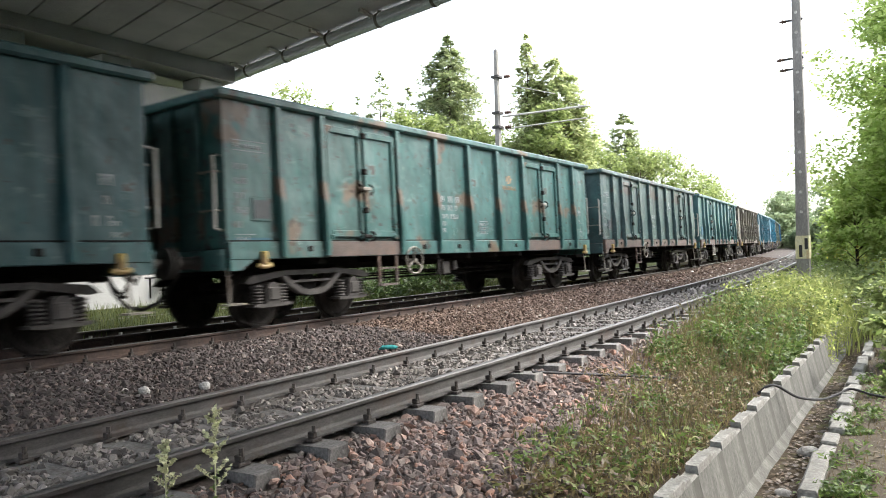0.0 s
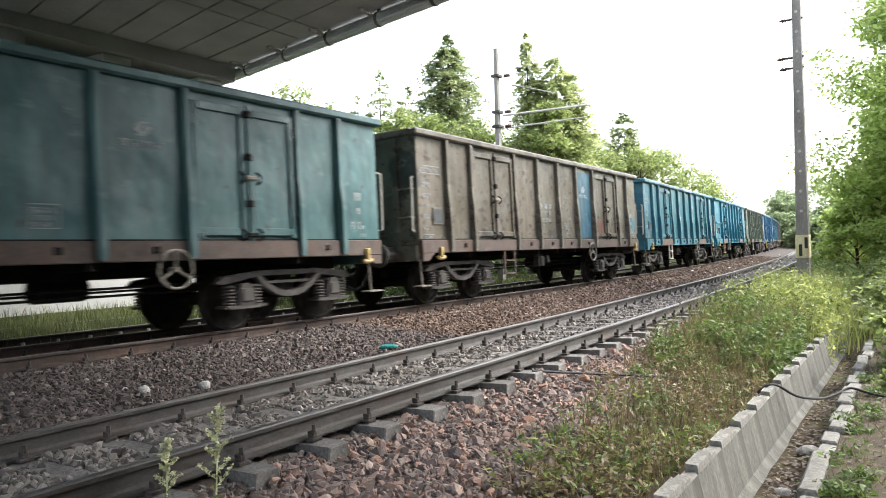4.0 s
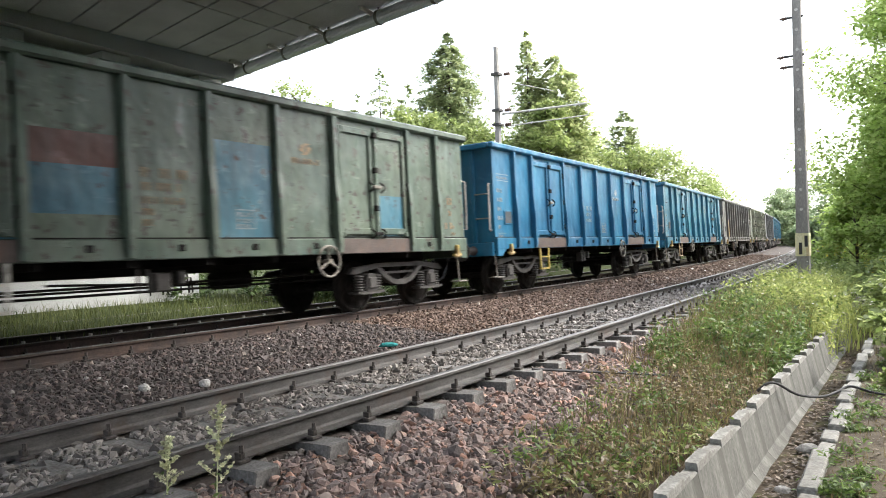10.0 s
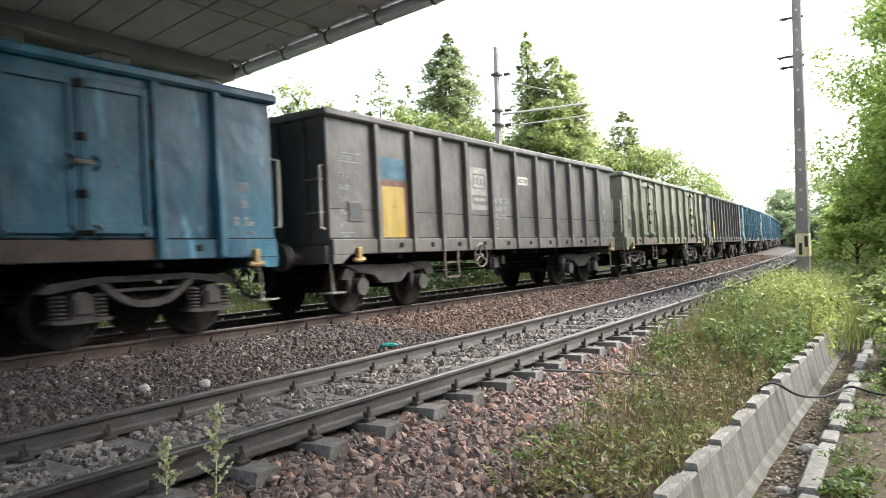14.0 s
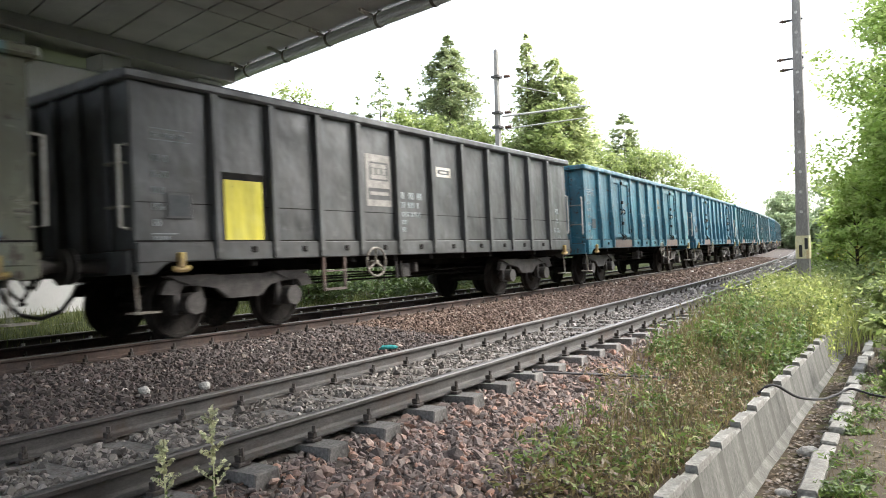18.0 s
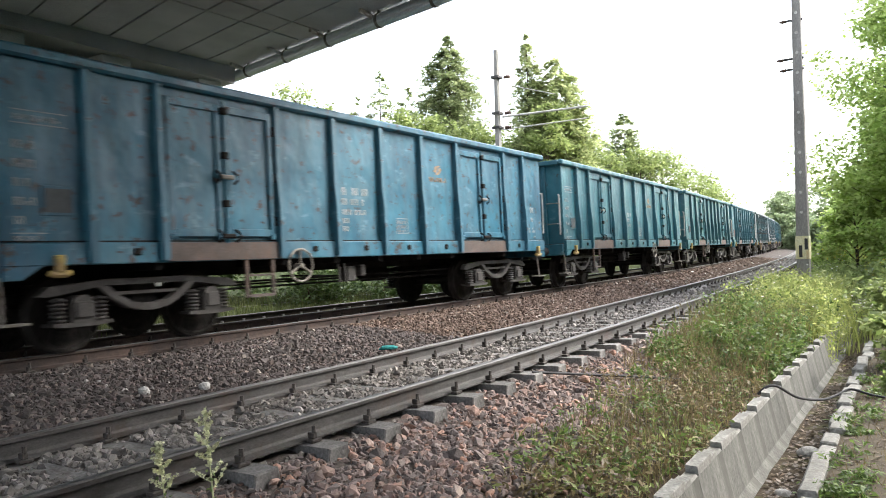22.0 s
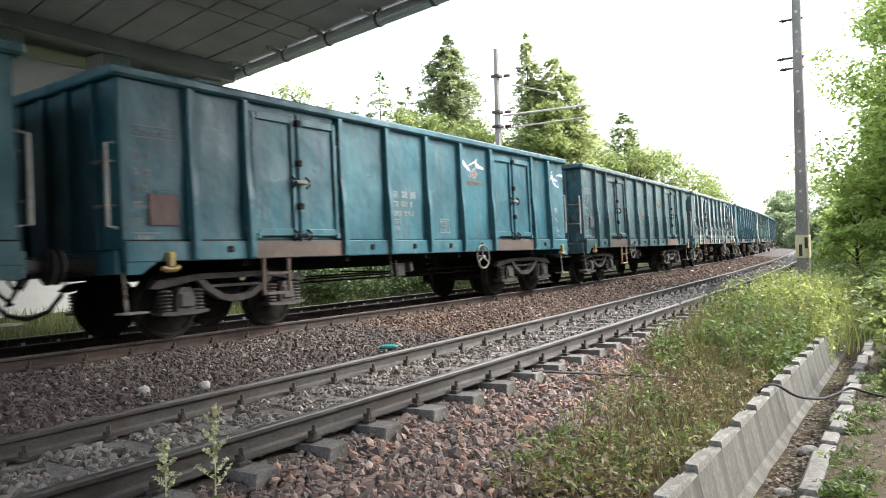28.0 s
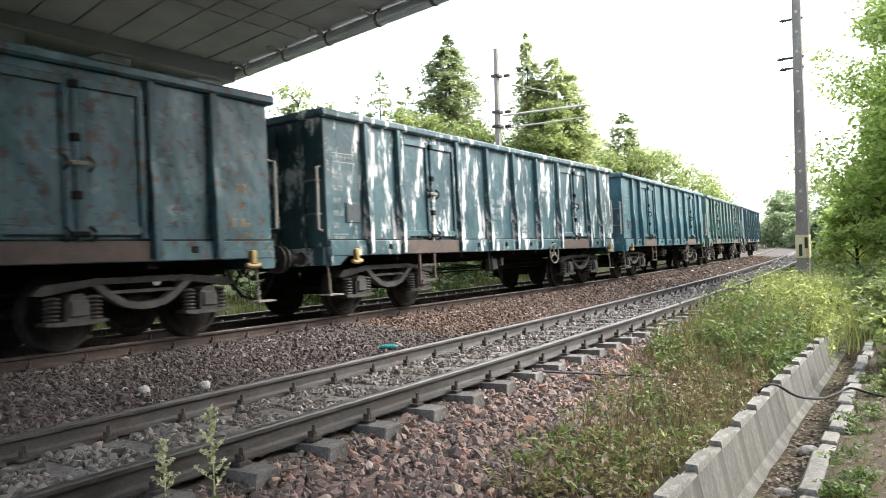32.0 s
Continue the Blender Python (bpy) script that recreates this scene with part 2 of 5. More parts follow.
L_GOLD = leaf_mat("golden_flower_heads", (0.5, 0.4, 0.03), (0.75, 0.62, 0.08), 0.3)

# ---- building tools ----
MESHES = {}


def part(name, bm, material, parent, label="", m=None, key=None):
    """Link a bmesh as one mesh object under parent; key shares the mesh between alike parts."""
    k = (key, material.name) if key else None
    if k and k in MESHES:
        me = MESHES[k]
    else:
        if callable(bm):
            bm = bm()
        me = bpy.data.meshes.new(name)
        bm.to_mesh(me)
        bm.free()
        me.materials.append(material)
        if k:
            MESHES[k] = me
    ob = new(name, me)
    ob.parent = parent
    if m is not None:
        ob.matrix_basis = m
    if label:
        ob["label"] = label
    return ob


def empty(name, m, label="", category="", group="", kind=""):
    ob = new(name)
    ob.empty_display_size = 0.2
    ob.matrix_basis = m
    return tagged(ob, label, category, group, kind)


def box(bm, x0, x1, y0, y1, z0, z1, bevel=0.0, taper=None):
    """Box, with optional small bevel; taper = (dx, dy) shrink of the top."""
    tx, ty = taper or (0, 0)
    v = [bm.verts.new(p) for p in ((x0, y0, z0), (x1, y0, z0), (x1, y1, z0), (x0, y1, z0),
                                   (x0 + tx, y0 + ty, z1), (x1 - tx, y0 + ty, z1), (x1 - tx, y1 - ty, z1), (x0 + tx, y1 - ty, z1))]
    fs = [bm.faces.new([v[i] for i in q]) for q in ((3, 2, 1, 0), (4, 5, 6, 7), (0, 1, 5, 4), (1, 2, 6, 5), (2, 3, 7, 6), (3, 0, 4, 7))]
    if bevel:
        es = list({e for f in fs for e in f.edges})
        bmesh.ops.bevel(bm, geom=es, offset=bevel, segments=1, affect="EDGES", profile=0.5)
    return bm


def nb(*boxes, bevel=0.0):
    bm = bmesh.new()
    for b in boxes:
        box(bm, *b, bevel=bevel)
    return bm


def tube(bm, pts, radius, sides=8, caps=True):
    """Round bar along points; radius may be a list."""
    pts = [Vector(p) for p in pts]
    rad = radius if isinstance(radius, (list, tuple)) else [radius] * len(pts)
    rings = []
    for i, p in enumerate(pts):
        d = (pts[min(i + 1, len(pts) - 1)] - pts[max(i - 1, 0)]).normalized()
        u = d.cross(Vector((0, 0, 1)) if abs(d.z) < 0.9 else Vector((1, 0, 0))).normalized()
        w = d.cross(u)
        rings.append([bm.verts.new(p + (u * math.cos(a) + w * math.sin(a)) * rad[i]) for a in (2 * math.pi * j / sides for j in range(sides))])
    for a, b in zip(rings, rings[1:]):
        for j in range(sides):
            bm.faces.new((a[j], a[(j + 1) % sides], b[(j + 1) % sides], b[j]))
    if caps:
        bm.faces.new(rings[0][::-1])
        bm.faces.new(rings[-1])
    return bm


def nt(pts, radius, sides=8):
    return tube(bmesh.new(), pts, radius, sides)


def prism(bm, outline, y0, y1):
    """Outline in x, z pushed through from y0 to y1."""
    a = [bm.verts.new((x, y0, z)) for x, z in outline]
    b = [bm.verts.new((x, y1, z)) for x, z in outline]
    n = len(outline)
    bm.faces.new(a)
    bm.faces.new(b[::-1])
    for i in range(n):
        bm.faces.new((a[(i + 1) % n], a[i], b[i], b[(i + 1) % n]))
    bmesh.ops.recalc_face_normals(bm, faces=bm.faces)
    return bm


def lathe(bm, profile, m, sides=24):
    """Profile of (radius, along y) turned about y, closed at both ends."""
    rings = []
    for r, y in profile:
        rings.append([bm.verts.new(m @ Vector((r * math.cos(a), y, r * math.sin(a)))) for a in (2 * math.pi * j / sides for j in range(sides))])
    for a, b in zip(rings, rings[1:]):
        for j in range(sides):
            bm.faces.new((a[(j + 1) % sides], a[j], b[j], b[(j + 1) % sides]))
    bm.faces.new(rings[0])
    bm.faces.new(rings[-1][::-1])
    bmesh.ops.recalc_face_normals(bm, faces=bm.faces)
    return bm


def mesh_object(name, verts, faces, material, label="", category="", kind="", parent=None):
    me = bpy.data.meshes.new(name)
    me.from_pydata(verts, [], faces)
    me.materials.append(material)
    ob = new(name, me)
    ob.parent = parent
    return tagged(ob, label, category, "", kind)


def bulk(name, v, f, material, label="", category="", kind="", parent=None):
    """A mesh from numpy arrays of equal-sided faces."""
    me = bpy.data.meshes.new(name)
    n = f.shape[1]
    me.vertices.add(len(v))
    me.vertices.foreach_set("co", np.ascontiguousarray(v, np.float32).ravel())
    me.loops.add(f.size)
    me.loops.foreach_set("vertex_index", np.ascontiguousarray(f, np.int32).ravel())
    me.polygons.add(len(f))
    me.polygons.foreach_set("loop_start", np.arange(0, f.size, n, dtype=np.int32))
    me.update(calc_edges=True)
    me.materials.append(material)
    ob = new(name, me)
    ob.parent = parent
    return tagged(ob, label, category, "", kind)

# ---- the goods wagons ----
LB, HW, ZB, ZS, ZR, ZT = 6.42, 1.40, 1.04, 1.3, 3.33, 3.466


def both(*xs):
    return tuple(-x for x in reversed(xs)) + (0.0,) + xs


# post places and door centre of each build of wagon
POSTS = {"door": both(1.235, 2.485, 4.477, 5.424), "short": both(1.092, 2.136, 4.206, 5.329),
         "wide": both(1.225, 2.44, 4.5), "post": both(1.13, 2.2, 3.18, 4.16, 5.2)}
DOOR_AT = {"door": 3.48, "short": 3.17, "wide": 3.47, "post": 3.4}
DRAWN = (-6.42, -5.4, -4.4, -2.32, -1.16, 0.0, 1.16, 2.32, 4.4, 5.4, 6.42)


def place(style, x):
    """Place on a build of wagon for a place on the plan drawing."""
    to = POSTS[style]
    if style == "wide":
        to = (-5.46,) + to + (5.46,)
    if style == "post":
        return x * 0.985
    return float(np.interp(x, DRAWN, (-6.42,) + to + (6.42,)))


def rise(z):
    return 1.0434 * z - 0.019


def post_bm(side, straight=False):
    """Hat-shaped side post, deeper in its lower half."""
    bm = bmesh.new()
    y = -1 if side < 0 else 1
    rows = ((ZR, 0.09, 0.045), (2.3, 0.092, 0.046), (1.9, 0.128, 0.048), (1.2, 0.13, 0.048), (1.07, 0.115, 0.047))
    if straight:
        rows = ((ZR, 0.1, 0.05), (1.07, 0.1, 0.05))
    rings = []
    for z, d, w in rows:
        a = HW + 0.001
        rings.append([bm.verts.new(p) for p in ((-w - 0.006, y * a, z), (-w, y * (a + d), z), (w, y * (a + d), z), (w + 0.006, y * a, z))])
    for a, b in zip(rings, rings[1:]):
        for j in range(4):
            bm.faces.new((a[j], a[(j + 1) % 4], b[(j + 1) % 4], b[j]))
    bm.faces.new(rings[0])
    bm.faces.new(rings[-1][::-1])
    bmesh.ops.recalc_face_normals(bm, faces=bm.faces)
    return bm


def leaf_bm(side, x0, x1):
    """Door leaf: sheet with a raised pressed frame."""
    y = HW * side
    o = 0.06 * side
    bm = bmesh.new()
    lo, hi = sorted((y + 0.004 * side, y + 0.02 * side))
    box(bm, x0, x1, lo, hi, 1.37, 3.21)
    lo, hi = sorted((y + 0.02 * side, y + o))
    w = 0.085
    box(bm, x0, x0 + w, lo, hi, 1.37, 3.21, 0.008)
    box(bm, x1 - w, x1, lo, hi, 1.37, 3.21, 0.008)
    box(bm, x0 + w, x1 - w, lo, hi, 3.1, 3.21, 0.008)
    box(bm, x0 + w, x1 - w, lo, hi, 1.37, 1.48, 0.008)
    # stop lug and foot latch at the meeting edge
    box(bm, x0 + 0.02, x0 + 0.1, *sorted((y + o, y + o + 0.03 * side)), 1.33, 1.41, 0.006)
    box(bm, x1 - 0.1, x1 - 0.02, *sorted((y + o, y + o + 0.03 * side)), 1.33, 1.41, 0.006)
    return bm


def wheelset_bm():
    bm = bmesh.new()
    tube(bm, [(0, -0.98, 0), (0, 0.98, 0)], 0.075, 10)
    for s in (-1, 1):
        prof = [(0.1, 0.62), (0.18, 0.66), (0.38, 0.70), (0.40, 0.69), (0.49, 0.683), (0.485, 0.715), (0.46, 0.725), (0.455, 0.82), (0.41, 0.825), (0.39, 0.78), (0.2, 0.75), (0.13, 0.81), (0.1, 0.81)]
        lathe(bm, prof, Matrix.Diagonal((1, s, 1, 1)), 28)
    # the rim's chalk mark
    box(bm, 0.38, 0.43, -0.829, -0.824, -0.03, 0.03)
    return bm


def spring_bm():
    prof = [(0.02, 0.0)]
    for i in range(6):
        prof += [(0.085, i * 0.048 + 0.008), (0.095, i * 0.048 + 0.021), (0.085, i * 0.048 + 0.034), (0.055, i * 0.048 + 0.044)]
    prof += [(0.02, 0.295)]
    return lathe(bmesh.new(), prof, Matrix.Rotation(radians(90), 4, "X"), 12)


def strap_bm(side):
    """Top bar and the dipping strap of a coil-sprung bogie's side frame."""
    bm = bmesh.new()
    y0, y1 = sorted((side * 1.03, side * 1.14))
    prism(bm, [(-1.42, 0.70), (-1.3, 0.80), (-0.6, 0.865), (0.6, 0.865), (1.3, 0.80), (1.42, 0.70), (1.3, 0.68), (0.62, 0.785), (-0.62, 0.785), (-1.3, 0.68)], y0, y1)
    outer = [(0.7, 0.78), (0.52, 0.62), (0.3, 0.49), (0.1, 0.445), (-0.1, 0.445), (-0.3, 0.49), (-0.52, 0.62), (-0.7, 0.78)]
    inner = [(-0.56, 0.78), (-0.42, 0.66), (-0.25, 0.565), (-0.08, 0.535), (0.08, 0.535), (0.25, 0.565), (0.42, 0.66), (0.56, 0.78)]
    prism(bm, outer + inner, y0 - 0.01, y1 + 0.01)
    prism(bm, [(-0.5, 0.66), (0.5, 0.66), (0.5, 0.70), (-0.5, 0.70)], y0 + 0.02, y1 - 0.02)
    return bm


def plate_frame_bm(side):
    """Pressed side frame with hanging horns over each axle."""
    bm = bmesh.new()
    y0, y1 = sorted((side * 1.03, side * 1.13))
    prism(bm, [(-1.4, 0.62), (-1.3, 0.80), (-0.5, 0.84), (0.5, 0.84), (1.3, 0.80), (1.4, 0.62), (1.15, 0.60), (1.05, 0.72), (0.72, 0.7), (0.5, 0.66), (0.28, 0.5), (-0.28, 0.5), (-0.5, 0.66), (-0.72, 0.7), (-1.05, 0.72), (-1.15, 0.60)], y0, y1)
    for c in (-0.92, 0.92):
        prism(bm, [(c - 0.42, 0.86), (c + 0.42, 0.86), (c + 0.08, 0.74), (c - 0.08, 0.74)], y0 - 0.03 * (side < 0), y1 + 0.03 * (side > 0))
    return bm


def box_bm(side, kind):
    """Body of an axle box."""
    bm = bmesh.new()
    y0, y1 = sorted((side * 0.95, side * 1.21))
    if kind == "coil":
        return prism(bm, [(-0.15, 0.374), (0.15, 0.374), (0.15, 0.56), (0.1, 0.66), (0.05, 0.69), (-0.05, 0.69), (-0.1, 0.66), (-0.15, 0.56)], y0, y1)
    return lathe(bm, [(0.05, y0), (0.15, y0), (0.15, y1 - 0.03), (0.13, y1), (0.07, y1), (0.06, y1 + 0.03), (0.02, y1 + 0.03)], Matrix.Translation((0, 0, 0.47)), 16)


def guard_bm(side, kind):
    """Plate under the box on which the springs stand, turned up at its ends."""
    lo, hi = sorted((side * 0.97, side * 1.2))
    if kind == "coil":
        return prism(bmesh.new(), [(-0.37, 0.335), (-0.2, 0.318), (0.2, 0.318), (0.37, 0.335), (0.37, 0.374), (-0.37, 0.374)], lo, hi)
    return nb((-0.22, 0.22, *sorted((side * 0.95, side * 1.08)), 0.325, 0.36), bevel=0.01)


def handwheel_bm():
    bm = bmesh.new()
    ring = [(0.25 * math.cos(a), 0, 0.25 * math.sin(a)) for a in (math.pi * 2 * j / 24 for j in range(25))]
    tube(bm, ring, 0.018, 6, False)
    for a in (90, 210, 330):
        tube(bm, [(0, 0.02, 0), (0.245 * math.cos(radians(a)), 0, 0.245 * math.sin(radians(a)))], 0.017, 6)
    tube(bm, [(0, -0.03, 0), (0, 0.12, 0)], 0.035, 8)
    return bm


def marks_bm(kind):
    """Stencilled rows as plain bars on the side sheet."""
    bm = bmesh.new()
    y0, y1 = -HW - 0.006, -HW - 0.002

    def bar(x, z, w, h):
        box(bm, x, x + w, y0, y1, z, z + h)
    def row(x, z, text, h):
        """A row of letter-sized bars; a blank leaves a gap."""
        for k, ch in enumerate(text):
            if ch != " ":
                x0, hh = x + k * h * 0.72, h * (0.5 if ch == "." else 1)
                bar(x0, z, h * 0.17, hh)
                if ch != "i":
                    bar(x0 + h * 0.35, z, h * 0.17, hh)
                    bar(x0 + h * 0.17, z + hh - h * 0.18, h * 0.18, h * 0.18)
    if kind == "table":
        bar(-0.34, 2.66, 0.6, 0.012), bar(-0.34, 2.52, 0.6, 0.012)
        row(-0.32, 2.56, "n.n nn.n nn.", 0.06)
        for i, tx in enumerate(("nn n", "n.nn", "nin", "nn.n", "nn")):
            row(-0.34, 2.26 - i * 0.2, tx, 0.085)
        bar(-0.36, 1.36, 0.36, 0.012), bar(-0.36, 1.16, 0.36, 0.012)
        row(-0.34, 1.28, "nn.nin", 0.055), row(-0.34, 1.2, "nin.nn", 0.05)
    elif kind == "number":
        row(-0.36, 2.02, "ni nn nn", 0.12), row(-0.36, 1.86, "nn nnn n", 0.1)
        row(-0.36, 1.7, "nnin nin.n", 0.085), row(-0.36, 1.56, "nnn", 0.08), row(-0.36, 1.43, "nni", 0.08)
    elif kind == "grid":
        bar(-0.17, 1.66, 0.34, 0.012), bar(-0.17, 1.4, 0.34, 0.012), bar(-0.17, 1.41, 0.012, 0.25), bar(0.158, 1.41, 0.012, 0.25)
        row(-0.14, 1.57, "nn.nin", 0.06), row(-0.14, 1.49, "ninnnn", 0.055), row(-0.14, 1.42, "nnin.n", 0.05)
    elif kind == "plate":
        bar(-0.28, 2.64, 0.52, 0.05), bar(-0.28, 2.50, 0.52, 0.05), bar(-0.28, 2.55, 0.05, 0.09), bar(0.19, 2.55, 0.05, 0.09), bar(-0.15, 2.575, 0.26, 0.035)
    elif kind == "corner":
        row(-0.1, 1.92, "nn", 0.13), row(-0.06, 1.7, "ni", 0.1)
        row(-0.2, 1.45, "n n.", 0.12), row(0.02, 1.32, "nin", 0.06)
    elif kind == "crest":
        # two wings of a plain badge
        prism(bm, [(-0.13, 2.6), (-0.09, 2.68), (0.0, 2.72), (0.11, 2.72), (0.05, 2.69), (-0.01, 2.63), (-0.04, 2.57)], y0, y1)
        prism(bm, [(0.14, 2.66), (0.1, 2.58), (0.02, 2.54), (-0.09, 2.54), (-0.03, 2.57), (0.03, 2.62), (0.06, 2.68)], y0, y1)
        row(-0.3, 2.4, "nnn.nnni.n", 0.085)
    elif kind == "sheet":
        bar(-0.36, 2.62, 0.72, 0.13), bar(-0.36, 2.3, 0.09, 0.32), bar(0.27, 2.3, 0.09, 0.32), bar(-0.36, 2.17, 0.72, 0.13), bar(-0.36, 1.86, 0.72, 0.11)
        bar(-0.36, 1.97, 0.05, 0.2), bar(0.31, 1.97, 0.05, 0.2), bar(-0.22, 2.33, 0.44, 0.07), bar(-0.22, 2.52, 0.44, 0.07), bar(-0.26, 2.05, 0.52, 0.06), bar(-0.2, 2.41, 0.1, 0.1), bar(-0.05, 2.41, 0.1, 0.1), bar(0.1, 2.41, 0.1, 0.1)
    return bm


def bay(x):
    return Matrix.Translation((x, 0, 0))


WAGONS = []


def wagon(label, pt, style="door", bogie="coil", mark=M_MARK, crest=None, wheel_x=2.42, step_mat=M_SILL, marks="table number grid corner crest", patches=(), step_x=-2.9, sill=None):
    """One open-topped bogie wagon as an Empty at rail level with its parts."""
    w = empty("gondola_wagon", Matrix(), label, "freight wagon", "wagons of the goods train")
    posts, door_at = POSTS[style], DOOR_AT[style]
    sill = sill or pt
    part("floor", lambda: nb((-LB, LB, -HW + 0.022, HW - 0.022, 1.14, 1.22)), M_SILL, w, key="floor")
    for s, nm in ((-1, "a"), (1, "b")):
        y0, y1 = sorted((s * HW, s * (HW - 0.02)))
        part("side_wall", lambda: nb((-LB, LB, y0, y1, ZS, ZR + 0.02)), pt, w, key="side" + nm)
        y0, y1 = sorted((s * (HW - 0.03), s * (HW + 0.06)))
        part("side_sill", lambda: nb((-LB, LB, y0, y1, ZB, ZS), bevel=0.012), sill, w, key="sill" + nm)
        y0, y1 = sorted((s * (HW + 0.01), s * (HW + 0.035)))
        part("ledge", lambda: nb((-LB, LB, y0, y1, ZS + 0.004, ZS + 0.022)), M_DARK, w, "dark drip ledge", key="ledge" + nm)
        y0, y1 = sorted((s * (HW - 0.04), s * (HW + 0.1)))
        part("top_rail", lambda: nb((-LB - 0.12, LB + 0.12, y0, y1, ZR, ZT), bevel=0.03), pt, w, key="rail" + nm)
        for x in posts:
            part("side_post", lambda: post_bm(s, style == "post"), pt, w, m=bay(x), key="post" + nm + ("p" if style == "post" else "d"))
        # tie hooks along the sill, one between each pair of posts
        for xa, xb in zip(posts, posts[1:]):
            if xb - xa < 1.6:
                y0, y1 = sorted((s * (HW + 0.06), s * (HW + 0.085)))
                part("tie_hook", lambda: nb((-0.05, 0.05, y0, y1, 1.14, 1.23), bevel=0.012), M_DARK, w, m=bay((xa + xb) / 2 + 0.1), key="tie" + nm)
        for e in (-1, 1):
            y0, y1 = sorted((s * (HW - 0.028), s * (HW + 0.052)))
            part("corner_gusset", lambda: prism(bmesh.new(), [(e * (LB - 0.01), ZB), (e * (LB - 0.01), ZB - 0.15), (e * (LB - 0.2), ZB - 0.15), (e * (LB - 0.42), ZB)], y0, y1), sill, w, key="gus%s%d" % (nm, e))
        if style != "post":
            for cx in (-door_at, door_at):
                part("door_leaf", lambda: leaf_bm(s, -0.9, -0.04), pt, w, m=bay(cx), key="leafl" + nm)
                part("door_leaf", lambda: leaf_bm(s, 0.04, 0.9), pt, w, m=bay(cx), key="leafr" + nm)

                part("lock_bar", lambda: nt([(0, s * (HW + 0.07), 1.28), (0, s * (HW + 0.07), 3.26)], 0.026, 6), pt, w, m=bay(cx), key="lock" + nm)
                if s < 0:
                    for z in (1.83, 2.5, 3.12):
                        part("clasp", lambda: nb((-0.05, 0.05, s * (HW + 0.12), s * (HW + 0.03), -0.05, 0.05), bevel=0.012), M_DARK, w, "dark bolt clasp", m=Matrix.Translation((cx, 0, z)), key="clasp")
                    for z in (1.38, 2.2):
                        part("latch", lambda: nb((-0.11, 0.11, s * (HW + 0.125), s * (HW + 0.06), -0.03, 0.03), bevel=0.012), M_HAND if z > 2 else M_DARK, w, "worn door latch", m=Matrix.Translation((cx + 0.02, 0, z)), key="latch")
                        for u in (-0.14, 0.16):
                            part("latch_loop", lambda: nt([(0, s * (HW + 0.06), 0.09), (0.02, s * (HW + 0.12), 0.03), (0.02, s * (HW + 0.12), -0.04), (0, s * (HW + 0.06), -0.09)], 0.017, 6), M_DARK, w, m=Matrix.Translation((cx + u, 0, z)), key="loop")

                for x in (-0.935, 0.935):
                    for z in (1.6, 2.25, 2.95):
                        part("hinge", lambda: nt([(0, 0, -0.07), (0, 0, 0.07)], 0.03, 6), M_DARK, w, m=Matrix.Translation((cx + x, s * (HW + 0.05), z)), key="hinge")
                y0, y1 = sorted((s * (HW + 0.061), s * (HW + 0.075)))
                part("door_threshold", lambda: nb((-0.93, 0.93, y0, y1, 1.05, 1.295)), M_SILL, w, "bare rusty plate under the doors", m=bay(cx), key="thr" + nm)
        if style in ("post", "wide"):
            y0, y1 = sorted((s * HW, s * (HW + 0.003)))
            part("seam", lambda: nb((-LB + 0.02, LB - 0.02, y0, y1, 0, 0.014)), M_DARK, w, "thin dark weld seam", m=Matrix.Translation((0, 0, 1.8 if style == "post" else 1.99)), key="seam" + nm)
        if style == "wide":
            for x in (-5.46, 5.46):
                y0, y1 = sorted((s * (HW + 0.002), s * (HW + 0.06)))
                part("mid_rail", lambda: nb((-0.9, 0.9, y0, y1, 2.1, 2.18), bevel=0.015), pt, w, m=bay(x), key="mid" + nm)
        # yellow tow hooks under each end
        for x in (-5.82, 6.0):
            y0, y1 = sorted((s * (HW + 0.04), s * (HW + 0.12)))

            def hook():
                bm = nb((-0.05, 0.05, y0, y1, 0.96, 1.16), bevel=0.015)
                tube(bm, [(-0.12, (y0 + y1) / 2, 0.96), (-0.06, (y0 + y1) / 2, 0.935), (0.06, (y0 + y1) / 2, 0.935), (0.12, (y0 + y1) / 2, 0.96)], 0.036, 7)
                return bm
            part("tow_hook", hook, M_YELLOW if s < 0 else M_STEEL, w, "worn yellow tow hook" if s < 0 else "", m=bay(x), key="hook" + nm)
    for e in (-1, 1):
        x0, x1 = sorted((e * LB, e * (LB - 0.02)))

        def endw():
            return nb((x0, x1, -HW + 0.022, HW - 0.022, 1.0, ZR + 0.01))
        part("end_wall", endw, pt, w, key="end%d" % e)
        for y in (-0.9, -0.3, 0.3, 0.9):
            part("end_post", lambda: nb((*sorted((e * LB, e * (LB + 0.07))), -0.05, 0.05, 1.21, ZR - 0.01), bevel=0.01), pt, w, m=Matrix.Translation((0, y, 0)), key="ep%d" % e)
        part("end_rail", lambda: nb((*sorted((e * (LB - 0.04), e * (LB + 0.12))), -HW + 0.045, HW - 0.045, ZR + 0.002, ZT - 0.002), bevel=0.02), pt, w, key="erail%d" % e)
        for z in (1.75, 2.3):
            part("end_rung", lambda: nt([(e * LB, -1.3, 0), (e * (LB + 0.11), -1.28, 0), (e * (LB + 0.11), -0.98, 0), (e * LB, -0.95, 0)], 0.016, 6), M_HAND, w, "pale climbing rung", m=Matrix.Translation((0, 0, z)), key="erung%d" % e)
